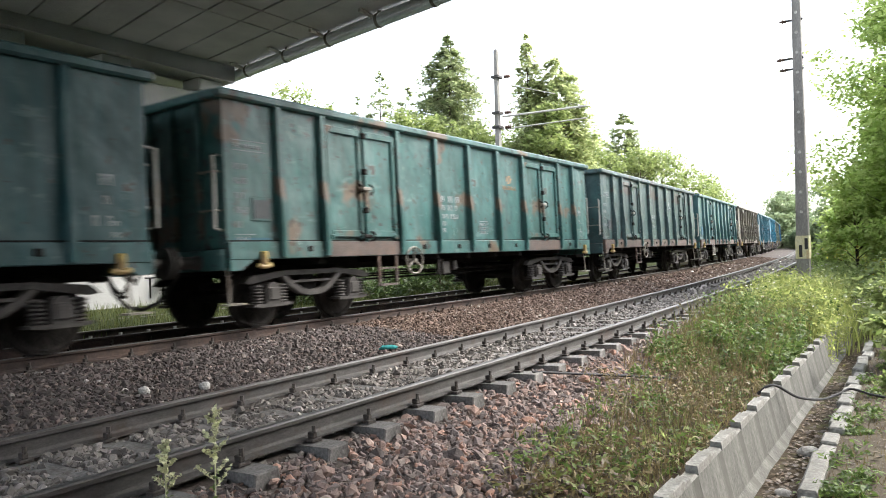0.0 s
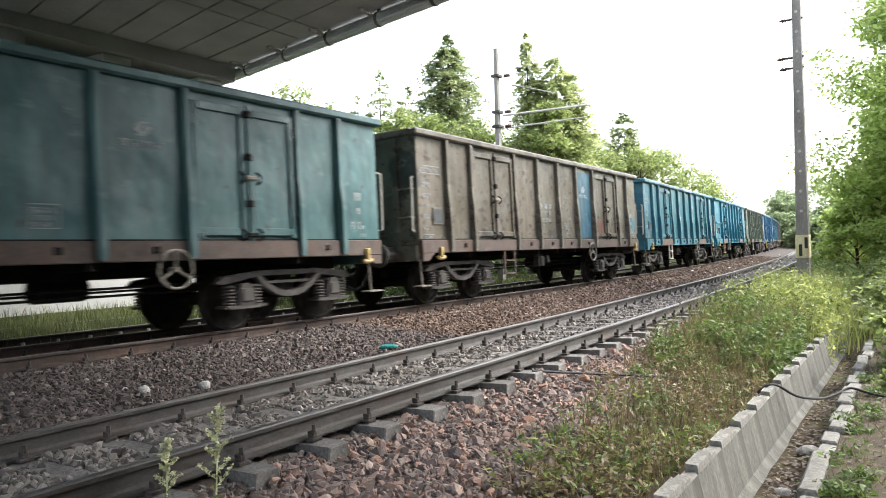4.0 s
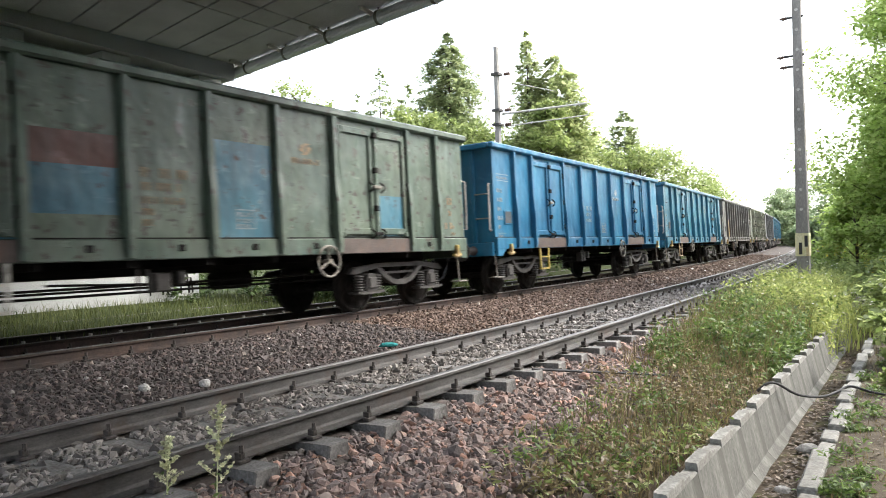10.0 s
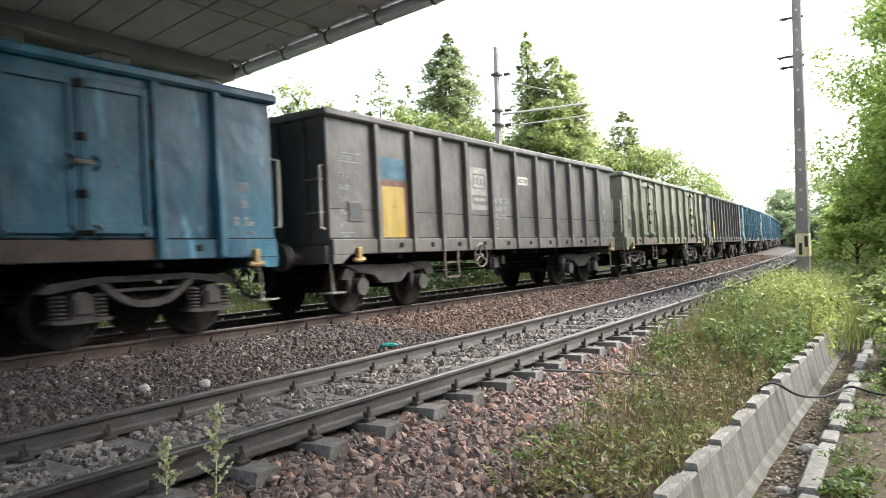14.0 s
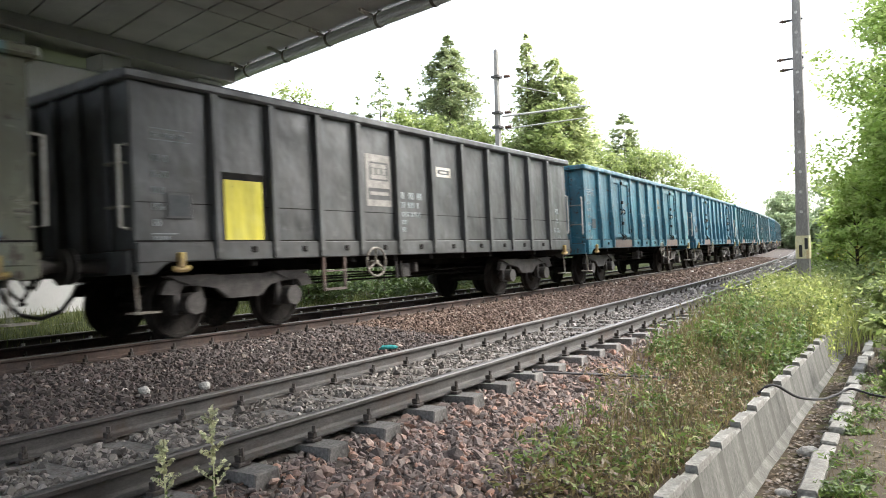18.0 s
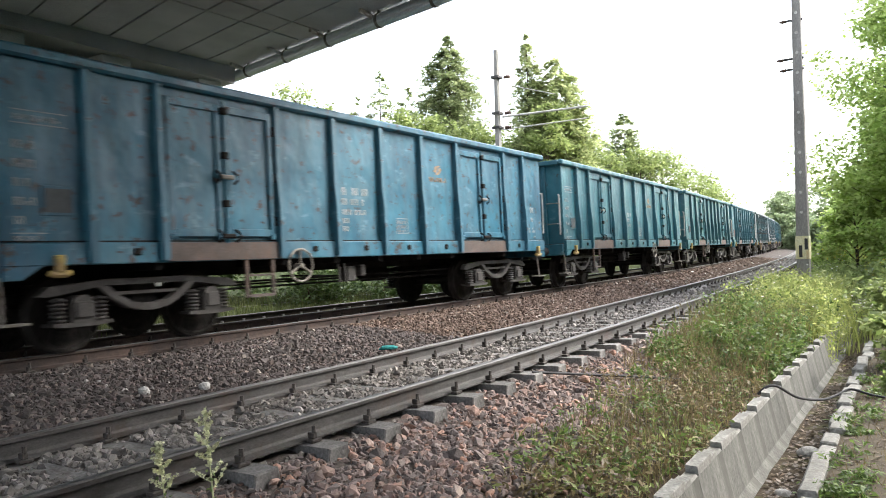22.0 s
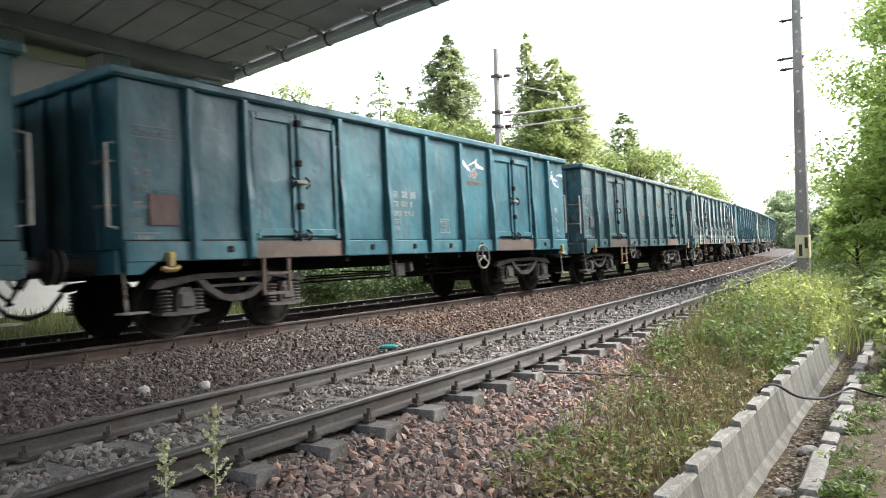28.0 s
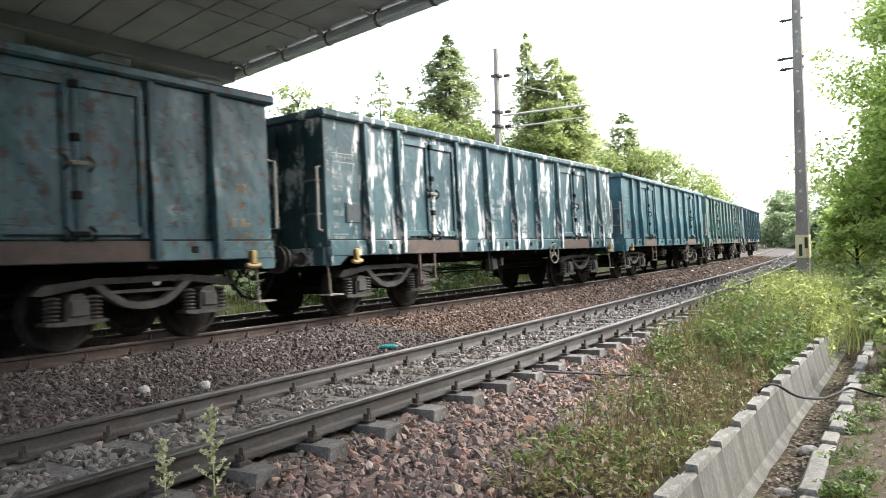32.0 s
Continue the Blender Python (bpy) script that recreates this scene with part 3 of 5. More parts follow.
        part("head_stock", lambda: nb((*sorted((e * (LB + 0.001), e * (LB + 0.09))), -1.37, 1.37, 0.9, 1.2), bevel=0.01), pt, w, key="head%d" % e)
        for y in (-0.875, 0.875):
            def buf():
                bm = bmesh.new()
                lathe(bm, [(0.1, 0), (0.11, 0.02), (0.09, 0.05), (0.085, 0.3), (0.07, 0.3), (0.065, 0.52), (0.1, 0.54), (0.225, 0.555), (0.225, 0.575), (0.1, 0.59), (0.01, 0.592)], Matrix.Rotation(radians(-90 * e), 4, "Z"), 16)
                return bm
            part("buffer", buf, M_STEEL, w, m=Matrix.Translation((e * (LB + 0.09), y, 1.03)), key="buf%d" % e)

        def coup():
            bm = bmesh.new()
            tube(bm, [(0, 0, 0), (e * 0.45, 0, 0.02), (e * 0.55, 0, 0.08)], [0.05, 0.045, 0.03], 7)
            tube(bm, [(e * 0.3, 0.25, -0.05), (e * 0.45, 0.27, -0.3), (e * 0.58, 0.2, -0.45)], 0.025, 6)
            tube(bm, [(e * 0.35, -0.03, 0), (e * 0.5, -0.03, -0.25), (e * 0.6, -0.03, 0)], 0.025, 6)
            return bm
        part("coupling", coup, M_DARK, w, m=Matrix.Translation((e * (LB + 0.05), 0, 1.02)), key="coup%d" % e)
        # shunter's step and grab iron at the corner
        part("corner_step", lambda: tube(nb((e * 6.28 - 0.16, e * 6.28 + 0.16, -1.42, -1.2, 0.4, 0.425)), [(e * 6.28 - 0.13, -1.4, 0.42), (e * 6.28 - 0.13, -1.36, 0.93)], 0.018, 6), M_HAND, w, "pale shunter's step", key="cstep%d" % e)
        if e > 0:
            part("brake_hose", lambda: nt([(LB + 0.06, -0.3, 0.92), (LB + 0.16, -0.3, 0.66), (LB + 0.34, -0.28, 0.47), (LB + 0.6, -0.25, 0.4), (LB + 0.86, -0.22, 0.47), (LB + 1.04, -0.2, 0.66), (LB + 1.13, -0.2, 0.9)], 0.03, 7), M_CABLE, w, "drooping black brake hose", key="bhose")

        def grab():
            x = e * (LB + 0.16)
            return nt([(x - e * 0.15, -1.3, 1.47), (x, -1.36, 1.49), (x, -1.37, 2.0), (x, -1.37, 2.5), (x - e * 0.15, -1.3, 2.53)], 0.024, 6)
        part("grab_iron", grab, M_CREAM, w, "worn white grab iron", key="grab%d" % e)
    # underframe
    part("centre_beam", lambda: nb((-LB, LB, -0.3, 0.3, 0.84, 1.135)), M_DARK, w, key="beam")
    for x in (-4.5, -2.32, -1.16, 0, 1.16, 2.32, 4.5):
        part("cross_beam", lambda: nb((-0.06, 0.06, -1.36, 1.36, 0.95, 1.135)), M_DARK, w, m=bay(x), key="cross")

    def tank():
        bm = bmesh.new()
        lathe(bm, [(0.05, -0.4), (0.13, -0.38), (0.16, -0.34), (0.16, 0.34), (0.13, 0.38), (0.05, 0.4)], Matrix.Translation((1.5, 0.1, 0.72)) @ Matrix.Rotation(radians(90), 4, "Z"), 16)
        return bm
    part("air_tank", tank, M_DARK, w, key="tank")

    def valve():
        bm = nb((-0.75, -0.5, -1.2, -1.0, 0.62, 0.88), (-0.42, -0.3, -1.25, -1.05, 0.7, 0.9), bevel=0.02)
        tube(bm, [(-0.9, -1.28, 0.93), (-0.9, -1.3, 0.62)], 0.02, 6)
        tube(bm, [(-1.05, -1.28, 0.93), (-1.05, -1.3, 0.62)], 0.02, 6)
        return bm
    part("brake_valve", valve, M_STEEL, w, key="valve")

    for y, z in ((-0.5, 0.62), (-0.62, 0.72), (0.45, 0.66)):
        part("brake_rod", lambda: nt([(-3.4, 0, 0), (3.4, 0, 0)], 0.02, 6), M_DARK, w, m=Matrix.Translation((0, y, z)), key="rod")
    part("lever", lambda: nt([(-2.0, -0.9, 0.78), (0.1, -0.9, 0.7)], 0.018, 6), M_DARK, w, key="lever")
    part("handwheel", handwheel_bm, M_HAND, w, "worn pale brake handwheel", m=Matrix.Translation((wheel_x, -1.5, 0.93)), key="hand")

    def ladder():
        bm = nb((-0.27, -0.225, -1.46, -1.42, 0.5, 1.05), (0.225, 0.27, -1.46, -1.42, 0.5, 1.05), (-0.225, 0.225, -1.48, -1.38, 0.5, 0.54), (-0.225, 0.225, -1.47, -1.42, 0.8, 0.83))
        return bm
    part("step_ladder", ladder, step_mat, w, "step ladder under the doors", m=bay(step_x), key="ladder")
    part("label_frame", lambda: nb((-5.97, -5.58, -HW - 0.02, -HW - 0.003, 1.6, 1.95), bevel=0.01), pt, w, "framed waybill holder", key="wb")
    part("waybill_board", lambda: nb((-5.93, -5.62, -HW - 0.026, -HW - 0.021, 1.64, 1.91)), M_BOARD, w, "dull weathered board", key="wbb")
    for kind in marks.split():
        x, km = {"table": (-5.9, M_MARK_DIM), "number": (-0.62, mark), "grid": (0.58, M_MARK_DIM), "corner": (5.9, mark), "crest": (1.74, crest or mark), "plate": (0.53, M_CREAM), "sheet": (-1.61, M_SHEET)}[kind]
        tagged(part("stencil", lambda: marks_bm(kind), km, w, "faded stencilled marks", m=bay(place(style, x)) @ Matrix.Translation((0, 0, -0.019)) @ Matrix.Diagonal((1, 1, 1.0434, 1)), key="mk" + kind), kind="stuff")
    for x0, x1, z0, z1, pm, lb, *deep in patches:
        part("paint_patch", nb((place(style, x0), place(style, x1), -HW - (deep[0] if deep else 0.0035), -HW - 0.001, max(ZS + 0.025, rise(z0)), rise(z1))), pm, w, lb)
    # bogies
    for bx in (-4.5, 4.5):
        bg = part("bogie", lambda: nb((-0.2, 0.2, -1.0, 1.0, 0.5, 0.8), (-1.3, 1.3, -0.12, 0.12, 0.6, 0.72), bevel=0.02), M_DARK, w, m=bay(bx), key="bolster")
        for s in (-1, 1):
            part("side_frame", lambda: strap_bm(s) if bogie == "coil" else plate_frame_bm(s), M_STEEL, bg, key="sf%s%d" % (bogie, s))
            for ax in (-0.92, 0.92):
                part("axle_box", lambda: box_bm(s, bogie), M_STEEL, bg, m=bay(ax), key="ab%s%d" % (bogie, s))
                part("guard_plate", lambda: guard_bm(s, bogie), M_STEEL, bg, m=bay(ax), key="gp%s%d" % (bogie, s))
                if bogie == "coil":
                    part("box_cover", lambda: nb((-0.11, 0.11, *sorted((s * 1.211, s * 1.245)), 0.42, 0.62), bevel=0.015), M_STEEL, bg, m=bay(ax), key="bc%d" % s)
                else:
                    for hx in (-0.185, 0.185):
                        part("horn", lambda: nb((-0.055, 0.055, *sorted((s * 0.96, s * 1.06)), 0.361, 0.74), bevel=0.01), M_STEEL, bg, m=bay(ax + hx), key="horn%d" % s)
                if bogie == "coil":
                    for sx in (-0.25, 0.25):
                        part("coil_spring", spring_bm, M_STEEL, bg, m=Matrix.Translation((ax + sx, s * 1.1, 0.375)), key="spr")
    for ax in (-5.42, -3.58, 3.58, 5.42):
        part("wheelset", wheelset_bm, M_WHEEL, w, m=Matrix.Translation((ax, 0, 0.455)), key="ws")
    WAGONS.append(w)
    return w

# ---- the train's wagons, in their order ----
P = paint
M_BLUEPATCH = paint("blue_patch", (0.06, 0.17, 0.25), (0.15, 0.28, 0.36), 1.1, seed=3)
M_YPATCH = paint("yellow_patch", (1.1, 0.42, 0.07), (1.2, 0.5, 0.12), 0.8, seed=4)
M_YBRIGHT = paint("bright_yellow_patch", (2.2, 1.05, 0.07), (2.0, 1.05, 0.1), 0.4, seed=5)
M_TAN = surface("tan_step_paint", (0.3, 0.2, 0.11), (0.5, 0.37, 0.23), 8, 0.7)
M_MAROON = paint("maroon_patch", (0.3, 0.06, 0.045), (0.4, 0.085, 0.06), 0.4, seed=6)
M_ORANGE = surface("orange_stencil", (0.16, 0.13, 0.1), (0.45, 0.29, 0.15), 9, 0.7)

M_DULLBLUE = paint("dull_blue_patch", (0.05, 0.14, 0.22), (0.09, 0.2, 0.28), 1.0, seed=7)
wagon("worn teal open goods wagon", P("teal_1", (0.06, 0.125, 0.13), (0.1, 0.17, 0.17), 0.8, seed=1), crest=M_ORANGE)
wagon("weathered green open goods wagon with peeling patches", P("green_2", (0.065, 0.135, 0.12), (0.14, 0.24, 0.22), 1.3, seed=2, patch=(0.13, 0.085, 0.055), patch_lo=0.6, streak=(0.34, 0.42, 0.4), streak_lo=0.63), crest=M_ORANGE, wheel_x=-2.15, step_mat=M_SILL, patches=((-6.3, -5.6, 1.15, 1.32, M_BLUEPATCH, "blue touched-up patch"),))
wagon("dark grey-green open goods wagon", P("grey_3", (0.085, 0.1, 0.1), (0.16, 0.18, 0.175), 1.2, seed=3, patch=(0.045, 0.03, 0.028), patch_lo=0.615, streak=(0.3, 0.36, 0.34), streak_lo=0.68), wheel_x=-2.16, sill=M_SILL)
wagon("faded teal open goods wagon", P("teal_4", (0.09, 0.16, 0.165), (0.18, 0.26, 0.26), 0.7, seed=4), wheel_x=2.21, sill=M_SILL, step_mat=M_CREAM, patches=((-6.05, -5.62, 1.48, 1.84, M_BLUEPATCH, "blue painted plate", 0.027),))
wagon("rust-brown weathered open goods wagon", P("brown_5", (0.29, 0.14, 0.1), (0.44, 0.22, 0.165), 1.6, seed=5, patch=(0.035, 0.03, 0.027), patch_lo=0.6), wheel_x=2.15, sill=M_SILL, patches=((1.23, 2.24, 1.2, 3.1, M_DULLBLUE, "dull blue repainted panel"), (5.55, 6.3, 1.5, 1.95, M_BLUEPATCH, "blue patch"), (2.5, 3.2, 1.3, 1.8, M_MAROON, "rusted lower door field", 0.022)))
wagon("blue-teal open goods wagon", P("teal_6", (0.04, 0.18, 0.25), (0.09, 0.27, 0.35), 0.7, seed=6), step_mat=M_CREAM, wheel_x=2.18, step_x=-2.9)
wagon("bright blue freshly painted open goods wagon", P("blue_7", (0.012, 0.21, 0.32), (0.03, 0.28, 0.4), 0.05, seed=7, grime=0.2, rough=0.36), style="wide", step_mat=M_ORANGE, wheel_x=-2.08, step_x=-3.8, patches=((-5.35, -4.98, 1.5, 1.82, M_DARK, "dark second waybill board", 0.02),))
wagon("olive-grey patched open goods wagon", P("olive_8", (0.18, 0.165, 0.12), (0.36, 0.26, 0.185), 1.4, seed=8, patch=(0.17, 0.11, 0.075), patch_lo=0.68, streak=(0.1, 0.28, 0.26), streak_lo=0.68), step_mat=M_CREAM, crest=M_ORANGE, mark=M_ORANGE, wheel_x=2.2, patches=((-4.25, -3.5, 1.28, 2.05, M_BLUEPATCH, "blue repainted lower door field", 0.022), (-2.22, -1.26, 1.55, 2.1, M_BLUEPATCH, "blue repainted patch"), (0.1, 1.06, 1.2, 2.6, M_BLUEPATCH, "blue repainted panel"), (3.42, 4.2, 1.3, 2.0, M_BLUEPATCH, "blue repainted patch", 0.022), (-2.22, -1.26, 2.1, 2.48, M_MAROON, "rust-brown patch"), (-4.3, -2.4, 1.18, 1.27, M_BLUEPATCH, "blue lower door edge", 0.05)), step_x=-2.91)
wagon("clear blue open goods wagon", P("blue_9", (0.022, 0.17, 0.34), (0.05, 0.28, 0.47), 0.3, seed=9, grime=0.35, rough=0.34), step_mat=M_YELLOW, step_x=-3.92, wheel_x=2.02)
wagon("dull blue streaky open goods wagon", P("blue_10", (0.025, 0.14, 0.23), (0.07, 0.27, 0.4), 0.6, seed=10, grime=0.6, rough=0.33, streak=(0.1, 0.3, 0.42), streak_lo=0.6), wheel_x=-1.78, step_mat=M_TAN, step_x=-4.03)
wagon("dark brown-grey open goods wagon with a yellow door patch", P("dark_11", (0.26, 0.132, 0.118), (0.38, 0.2, 0.18), 0.5, seed=11), style="post", bogie="plate", wheel_x=-1.8, marks="table number corner plate sheet", patches=((-5.26, -4.35, 1.2, 2.28, M_MAROON, "rusty hatch frame", 0.02), (-5.16, -4.45, 1.28, 2.18, M_YPATCH, "yellow rusted hatch", 0.024), (-5.26, -4.35, 2.32, 2.68, M_DULLBLUE, "blue strip")))
wagon("cream-olive and teal peeling open goods wagon", P("cream_12", (0.36, 0.2, 0.13), (0.58, 0.34, 0.22), 1.3, seed=12, patch=(0.09, 0.25, 0.3), patch_lo=0.66, streak=(0.06, 0.24, 0.36), streak_lo=0.625), wheel_x=2.09, patches=((-4.3, -2.4, 1.18, 1.3, M_BLUEPATCH, "blue lower door edge", 0.05), (2.42, 4.3, 1.18, 1.3, M_BLUEPATCH, "blue lower door edge", 0.05)))
wagon("near-black open goods wagon with a bright yellow patch", P("dark_13", (0.15, 0.086, 0.082), (0.23, 0.135, 0.13), 0.4, seed=13), style="post", bogie="plate", wheel_x=-1.88, marks="table number corner plate sheet", patches=((-5.22, -4.36, 1.2, 2.2, M_DARK, "dark hatch frame", 0.02), (-5.12, -4.42, 1.28, 2.1, M_YBRIGHT, "bright yellow hatch", 0.024)))
wagon("blue-teal scuffed open goods wagon", P("teal_14", (0.04, 0.16, 0.225), (0.09, 0.25, 0.33), 1.4, seed=14), bogie="plate", crest=M_ORANGE, wheel_x=1.55, step_x=2.75, style="short")
wagon("blue open goods wagon with rust marks", P("blue_15", (0.035, 0.16, 0.25), (0.09, 0.25, 0.35), 1.3, seed=15, streak=(0.32, 0.28, 0.22), streak_lo=0.7), crest=M_ORANGE, wheel_x=-2.13)
wagon("teal-blue open goods wagon", P("teal_16", (0.04, 0.155, 0.2), (0.08, 0.24, 0.29), 0.9, seed=16), crest=M_ORANGE, wheel_x=2.03, step_x=-4.08)
wagon("grey-teal open goods wagon", P("teal_17", (0.06, 0.17, 0.2), (0.11, 0.25, 0.28), 0.8, seed=17), wheel_x=-1.74, step_x=-2.67, style="short")
wagon("teal open goods wagon with a maroon plate", P("teal_18", (0.035, 0.155, 0.2), (0.08, 0.23, 0.28), 0.7, seed=18), crest=M_ORANGE, wheel_x=1.92, step_x=-4.0, patches=((-6.05, -5.62, 1.46, 1.84, M_MAROON, "maroon painted plate", 0.027),))
wagon("grey-teal chipped open goods wagon", P("grey_19", (0.06, 0.125, 0.15), (0.11, 0.19, 0.215), 1.7, seed=19), crest=M_ORANGE, mark=M_ORANGE, wheel_x=-2.12, step_x=-2.92, step_mat=M_TAN)
wagon("teal open goods wagon with splashed white streaks", P("teal_20", (0.07, 0.12, 0.14), (0.14, 0.19, 0.21), 0.9, seed=20, streak=(0.82, 0.82, 0.8), streak_lo=0.54), wheel_x=1.96, step_x=-3.7)
wagon("blue-teal open goods wagon", P("teal_21", (0.06, 0.15, 0.19), (0.13, 0.24, 0.29), 0.9, seed=21, streak=(0.4, 0.42, 0.4), streak_lo=0.62))
wagon("grey-teal faded open goods wagon with pale streaks", P("grey_22", (0.13, 0.17, 0.16), (0.25, 0.3, 0.27), 1.4, seed=22, patch=(0.12, 0.07, 0.05), patch_lo=0.68, streak=(0.5, 0.5, 0.47), streak_lo=0.62))
wagon("dark teal last open goods wagon", P("teal_23", (0.045, 0.11, 0.14), (0.08, 0.17, 0.2), 0.6, seed=23))


M_SCRAWL = surface("white_spray_paint", (0.45, 0.48, 0.5), (0.75, 0.77, 0.78), 10, 0.6)
M_SCRAWL_BLUE = surface("blue_spray_paint", (0.03, 0.12, 0.3), (0.06, 0.2, 0.42), 10, 0.6)


def scrawl(w, x, z, wide, high, material, label, phase):
    """A sprayed loop as a flat ribbon on the side sheet."""
    bm = bmesh.new()
    rows = []
    for k in range(41):
        u = k / 40
        a = u * 7 + phase
        px, pz = x + wide * (u - 0.5) + 0.1 * math.cos(a * 1.7), z + high * 0.5 * math.sin(a) * (1 - 0.4 * u)
        t = 0.03 + 0.02 * math.sin(a * 0.9)
        rows.append((bm.verts.new((px, -HW - 0.004, rise(pz - t))), bm.verts.new((px + t * 0.6, -HW - 0.004, rise(pz + t)))))
    for p_, q_ in zip(rows, rows[1:]):
        bm.faces.new((p_[0], q_[0], q_[1], p_[1]))
    return part("graffiti", bm, material, w, label)


for gx0 in (1.75, 5.88):
    scrawl(WAGONS[17], gx0, 2.72, 0.62, 0.34, M_SCRAWL, "white sprayed scrawl", gx0)
    scrawl(WAGONS[17], gx0 + 0.12, 2.84, 0.6, 0.22, M_SCRAWL, "white sprayed scrawl", gx0 + 2.1)
    scrawl(WAGONS[17], gx0 + 0.05, 2.68, 0.45, 0.2, M_SCRAWL_BLUE, "blue sprayed scrawl", gx0 + 1.3)


def motions():
    """The train rolls to the left and slows; its wheels turn with it."""
    times = [i * 0.5 for i in range(65)]
    turns = [i / 15 for i in range(481)]
    r0 = train_way(0)
    for i, w in enumerate(WAGONS):
        off = (i - 13) * WAGON_PITCH
        walk(w, [(t, wagon_pose(train_way(t) + off)) for t in times])
        for ws in [c for c in w.children if c.name.startswith("wheelset")]:
            place = ws.matrix_basis.translation.copy()
            walk(ws, [(t, Matrix.Translation(place) @ Matrix.Rotation((train_way(t) - r0) / 0.455, 4, "Y")) for t in turns])
    sway = ((0, 383), (2.5, 395), (6, 383), (9, 397), (13, 370), (14.3, 390), (17, 378), (19, 365), (20, 345), (23, 372), (28, 383), (32, 375))
    for ob, gain in ((MUG_A, 0.3), (MUG_B, 0.3)):
        base = ob.matrix_basis.copy()
        walk(ob, [(t, base @ pose(0, 0, 0, 0, (px - 378) * gain, 0)) for t, px in sway])

# ---- ground: one sheet, shaped across the tracks, reaching the horizon ----
RNG = np.random.default_rng(7)
_s, _x, _y, _th = MAIN
_front = (_s > -280) & (_s < 128)
LINE_X, LINE_Y = _x[_front], _y[_front]
PROFILE = np.array([(-400, -0.9), (-60, -0.8), (-9.6, -0.74), (-8.36, -0.80), (-8.27, -1.04), (-7.70, -1.08), (-7.56, -0.72), (-7.4, -0.64), (-6.7, -0.55), (-6.05, -0.45),
                    (-5.65, -0.375), (-5.3, -0.335), (-5.1, -0.315), (-3.4, -0.315), (-3.0, -0.31), (-2.1, -0.25), (-1.3, -0.2), (-0.9, -0.2), (0.9, -0.27), (1.7, -0.31), (2.5, -0.42),
                    (3.0, -0.42), (4.2, -0.36), (5.2, -0.22), (6.5, -0.02), (12, 0.1), (60, 0.2), (500, 0.6)])


def ground_z(x, y):
    v = np.asarray(y) - np.interp(x, LINE_X, LINE_Y)
    # nearer the wall the steps follow the wall's straight line
    vv = np.where(v < -6.4, np.asarray(y) - 9.093, v)
    return np.interp(vv, PROFILE[:, 0], PROFILE[:, 1])


M_BALLAST = surface("ballast_bed", (0.07, 0.059, 0.053), (0.17, 0.147, 0.132), 9, 0.95, relief=0.9, fine=30)
M_SOIL = surface("dry_soil", (0.05, 0.038, 0.026), (0.12, 0.095, 0.065), 2.5, 0.95, relief=0.6, fine=25, stain=(0.1, 0.12, 0.04))
M_PATH = surface("sandy_path", (0.088, 0.072, 0.053), (0.145, 0.122, 0.092), 1.3, 0.95, relief=0.5, fine=60, stain=(0.15, 0.135, 0.09))
M_MEADOW = surface("meadow", (0.03, 0.042, 0.014), (0.075, 0.09, 0.03), 0.5, 0.95, relief=0.7, fine=12)


def ground():
    xs = np.unique(np.concatenate([np.arange(-300, -20, 20), np.arange(-20, 2, 1.0), np.arange(2, 26, 0.25), np.arange(26, 70, 1.0), np.arange(70, 150, 4), np.arange(150, 900, 50)]))
    ys = np.unique(np.concatenate([np.arange(-500, -20, 40), np.arange(-20, 0, 1.0), np.arange(0, 12, 0.125), np.array([0.73, 0.82, 1.39, 1.53]), np.arange(12, 34, 0.5), np.arange(34, 80, 4), np.arange(80, 900, 50)]))
    X, Y = np.meshgrid(xs, ys, indexing="ij")
    Z = ground_z(X, Y)
    rough = np.array([noise.noise((a * 0.9, b * 0.9, 0)) * 0.02 + noise.noise((a * 3.1, b * 3.1, 4)) * 0.012 for a, b in zip(X.ravel(), Y.ravel())]).reshape(X.shape)
    Z = Z + rough * ((X > -20) & (X < 70) & (Y < 34) & (Y > -20))
    n, m = X.shape
    idx = np.arange(n * m).reshape(n, m)
    f = np.stack([idx[:-1, :-1], idx[1:, :-1], idx[1:, 1:], idx[:-1, 1:]], -1).reshape(-1, 4)
    g = bulk("ground", np.stack([X, Y, Z], -1).reshape(-1, 3), f, M_BALLAST, "railway ground with stone ballast, soil, grass and a sandy path", "ground", "structure")
    for mm in (M_SOIL, M_PATH, M_MEADOW):
        g.data.materials.append(mm)
    cx, cy = (X[:-1, :-1] + X[1:, 1:]).ravel() / 2, (Y[:-1, :-1] + Y[1:, 1:]).ravel() / 2
    v = cy - np.interp(cx, LINE_X, LINE_Y)
    ind = np.where((v > -6.6) & (v < 2.6), 0, 3)
    ind = np.where((v <= -6.6) & (cy > 0.7) & (cx < 30), 1, ind)
    ind = np.where((cy <= 0.7) & (cy > -3.5) & (cx < 16), 2, ind)
    ind = np.where((v > 2.6) & (v < 3.6), 1, ind)
    g.data.polygons.foreach_set("material_index", ind.astype(np.int32))
    return g


ground()

# ---- rails and sleepers ----
RAIL = [(-0.07, -0.172), (0.07, -0.172), (0.07, -0.16), (0.018, -0.145), (0.009, -0.125), (0.009, -0.045), (0.035, -0.035), (0.035, -0.01), (0.025, 0.0), (-0.025, 0.0), (-0.035, -0.01), (-0.035, -0.035), (-0.009, -0.045), (-0.009, -0.125), (-0.018, -0.145), (-0.07, -0.16)]


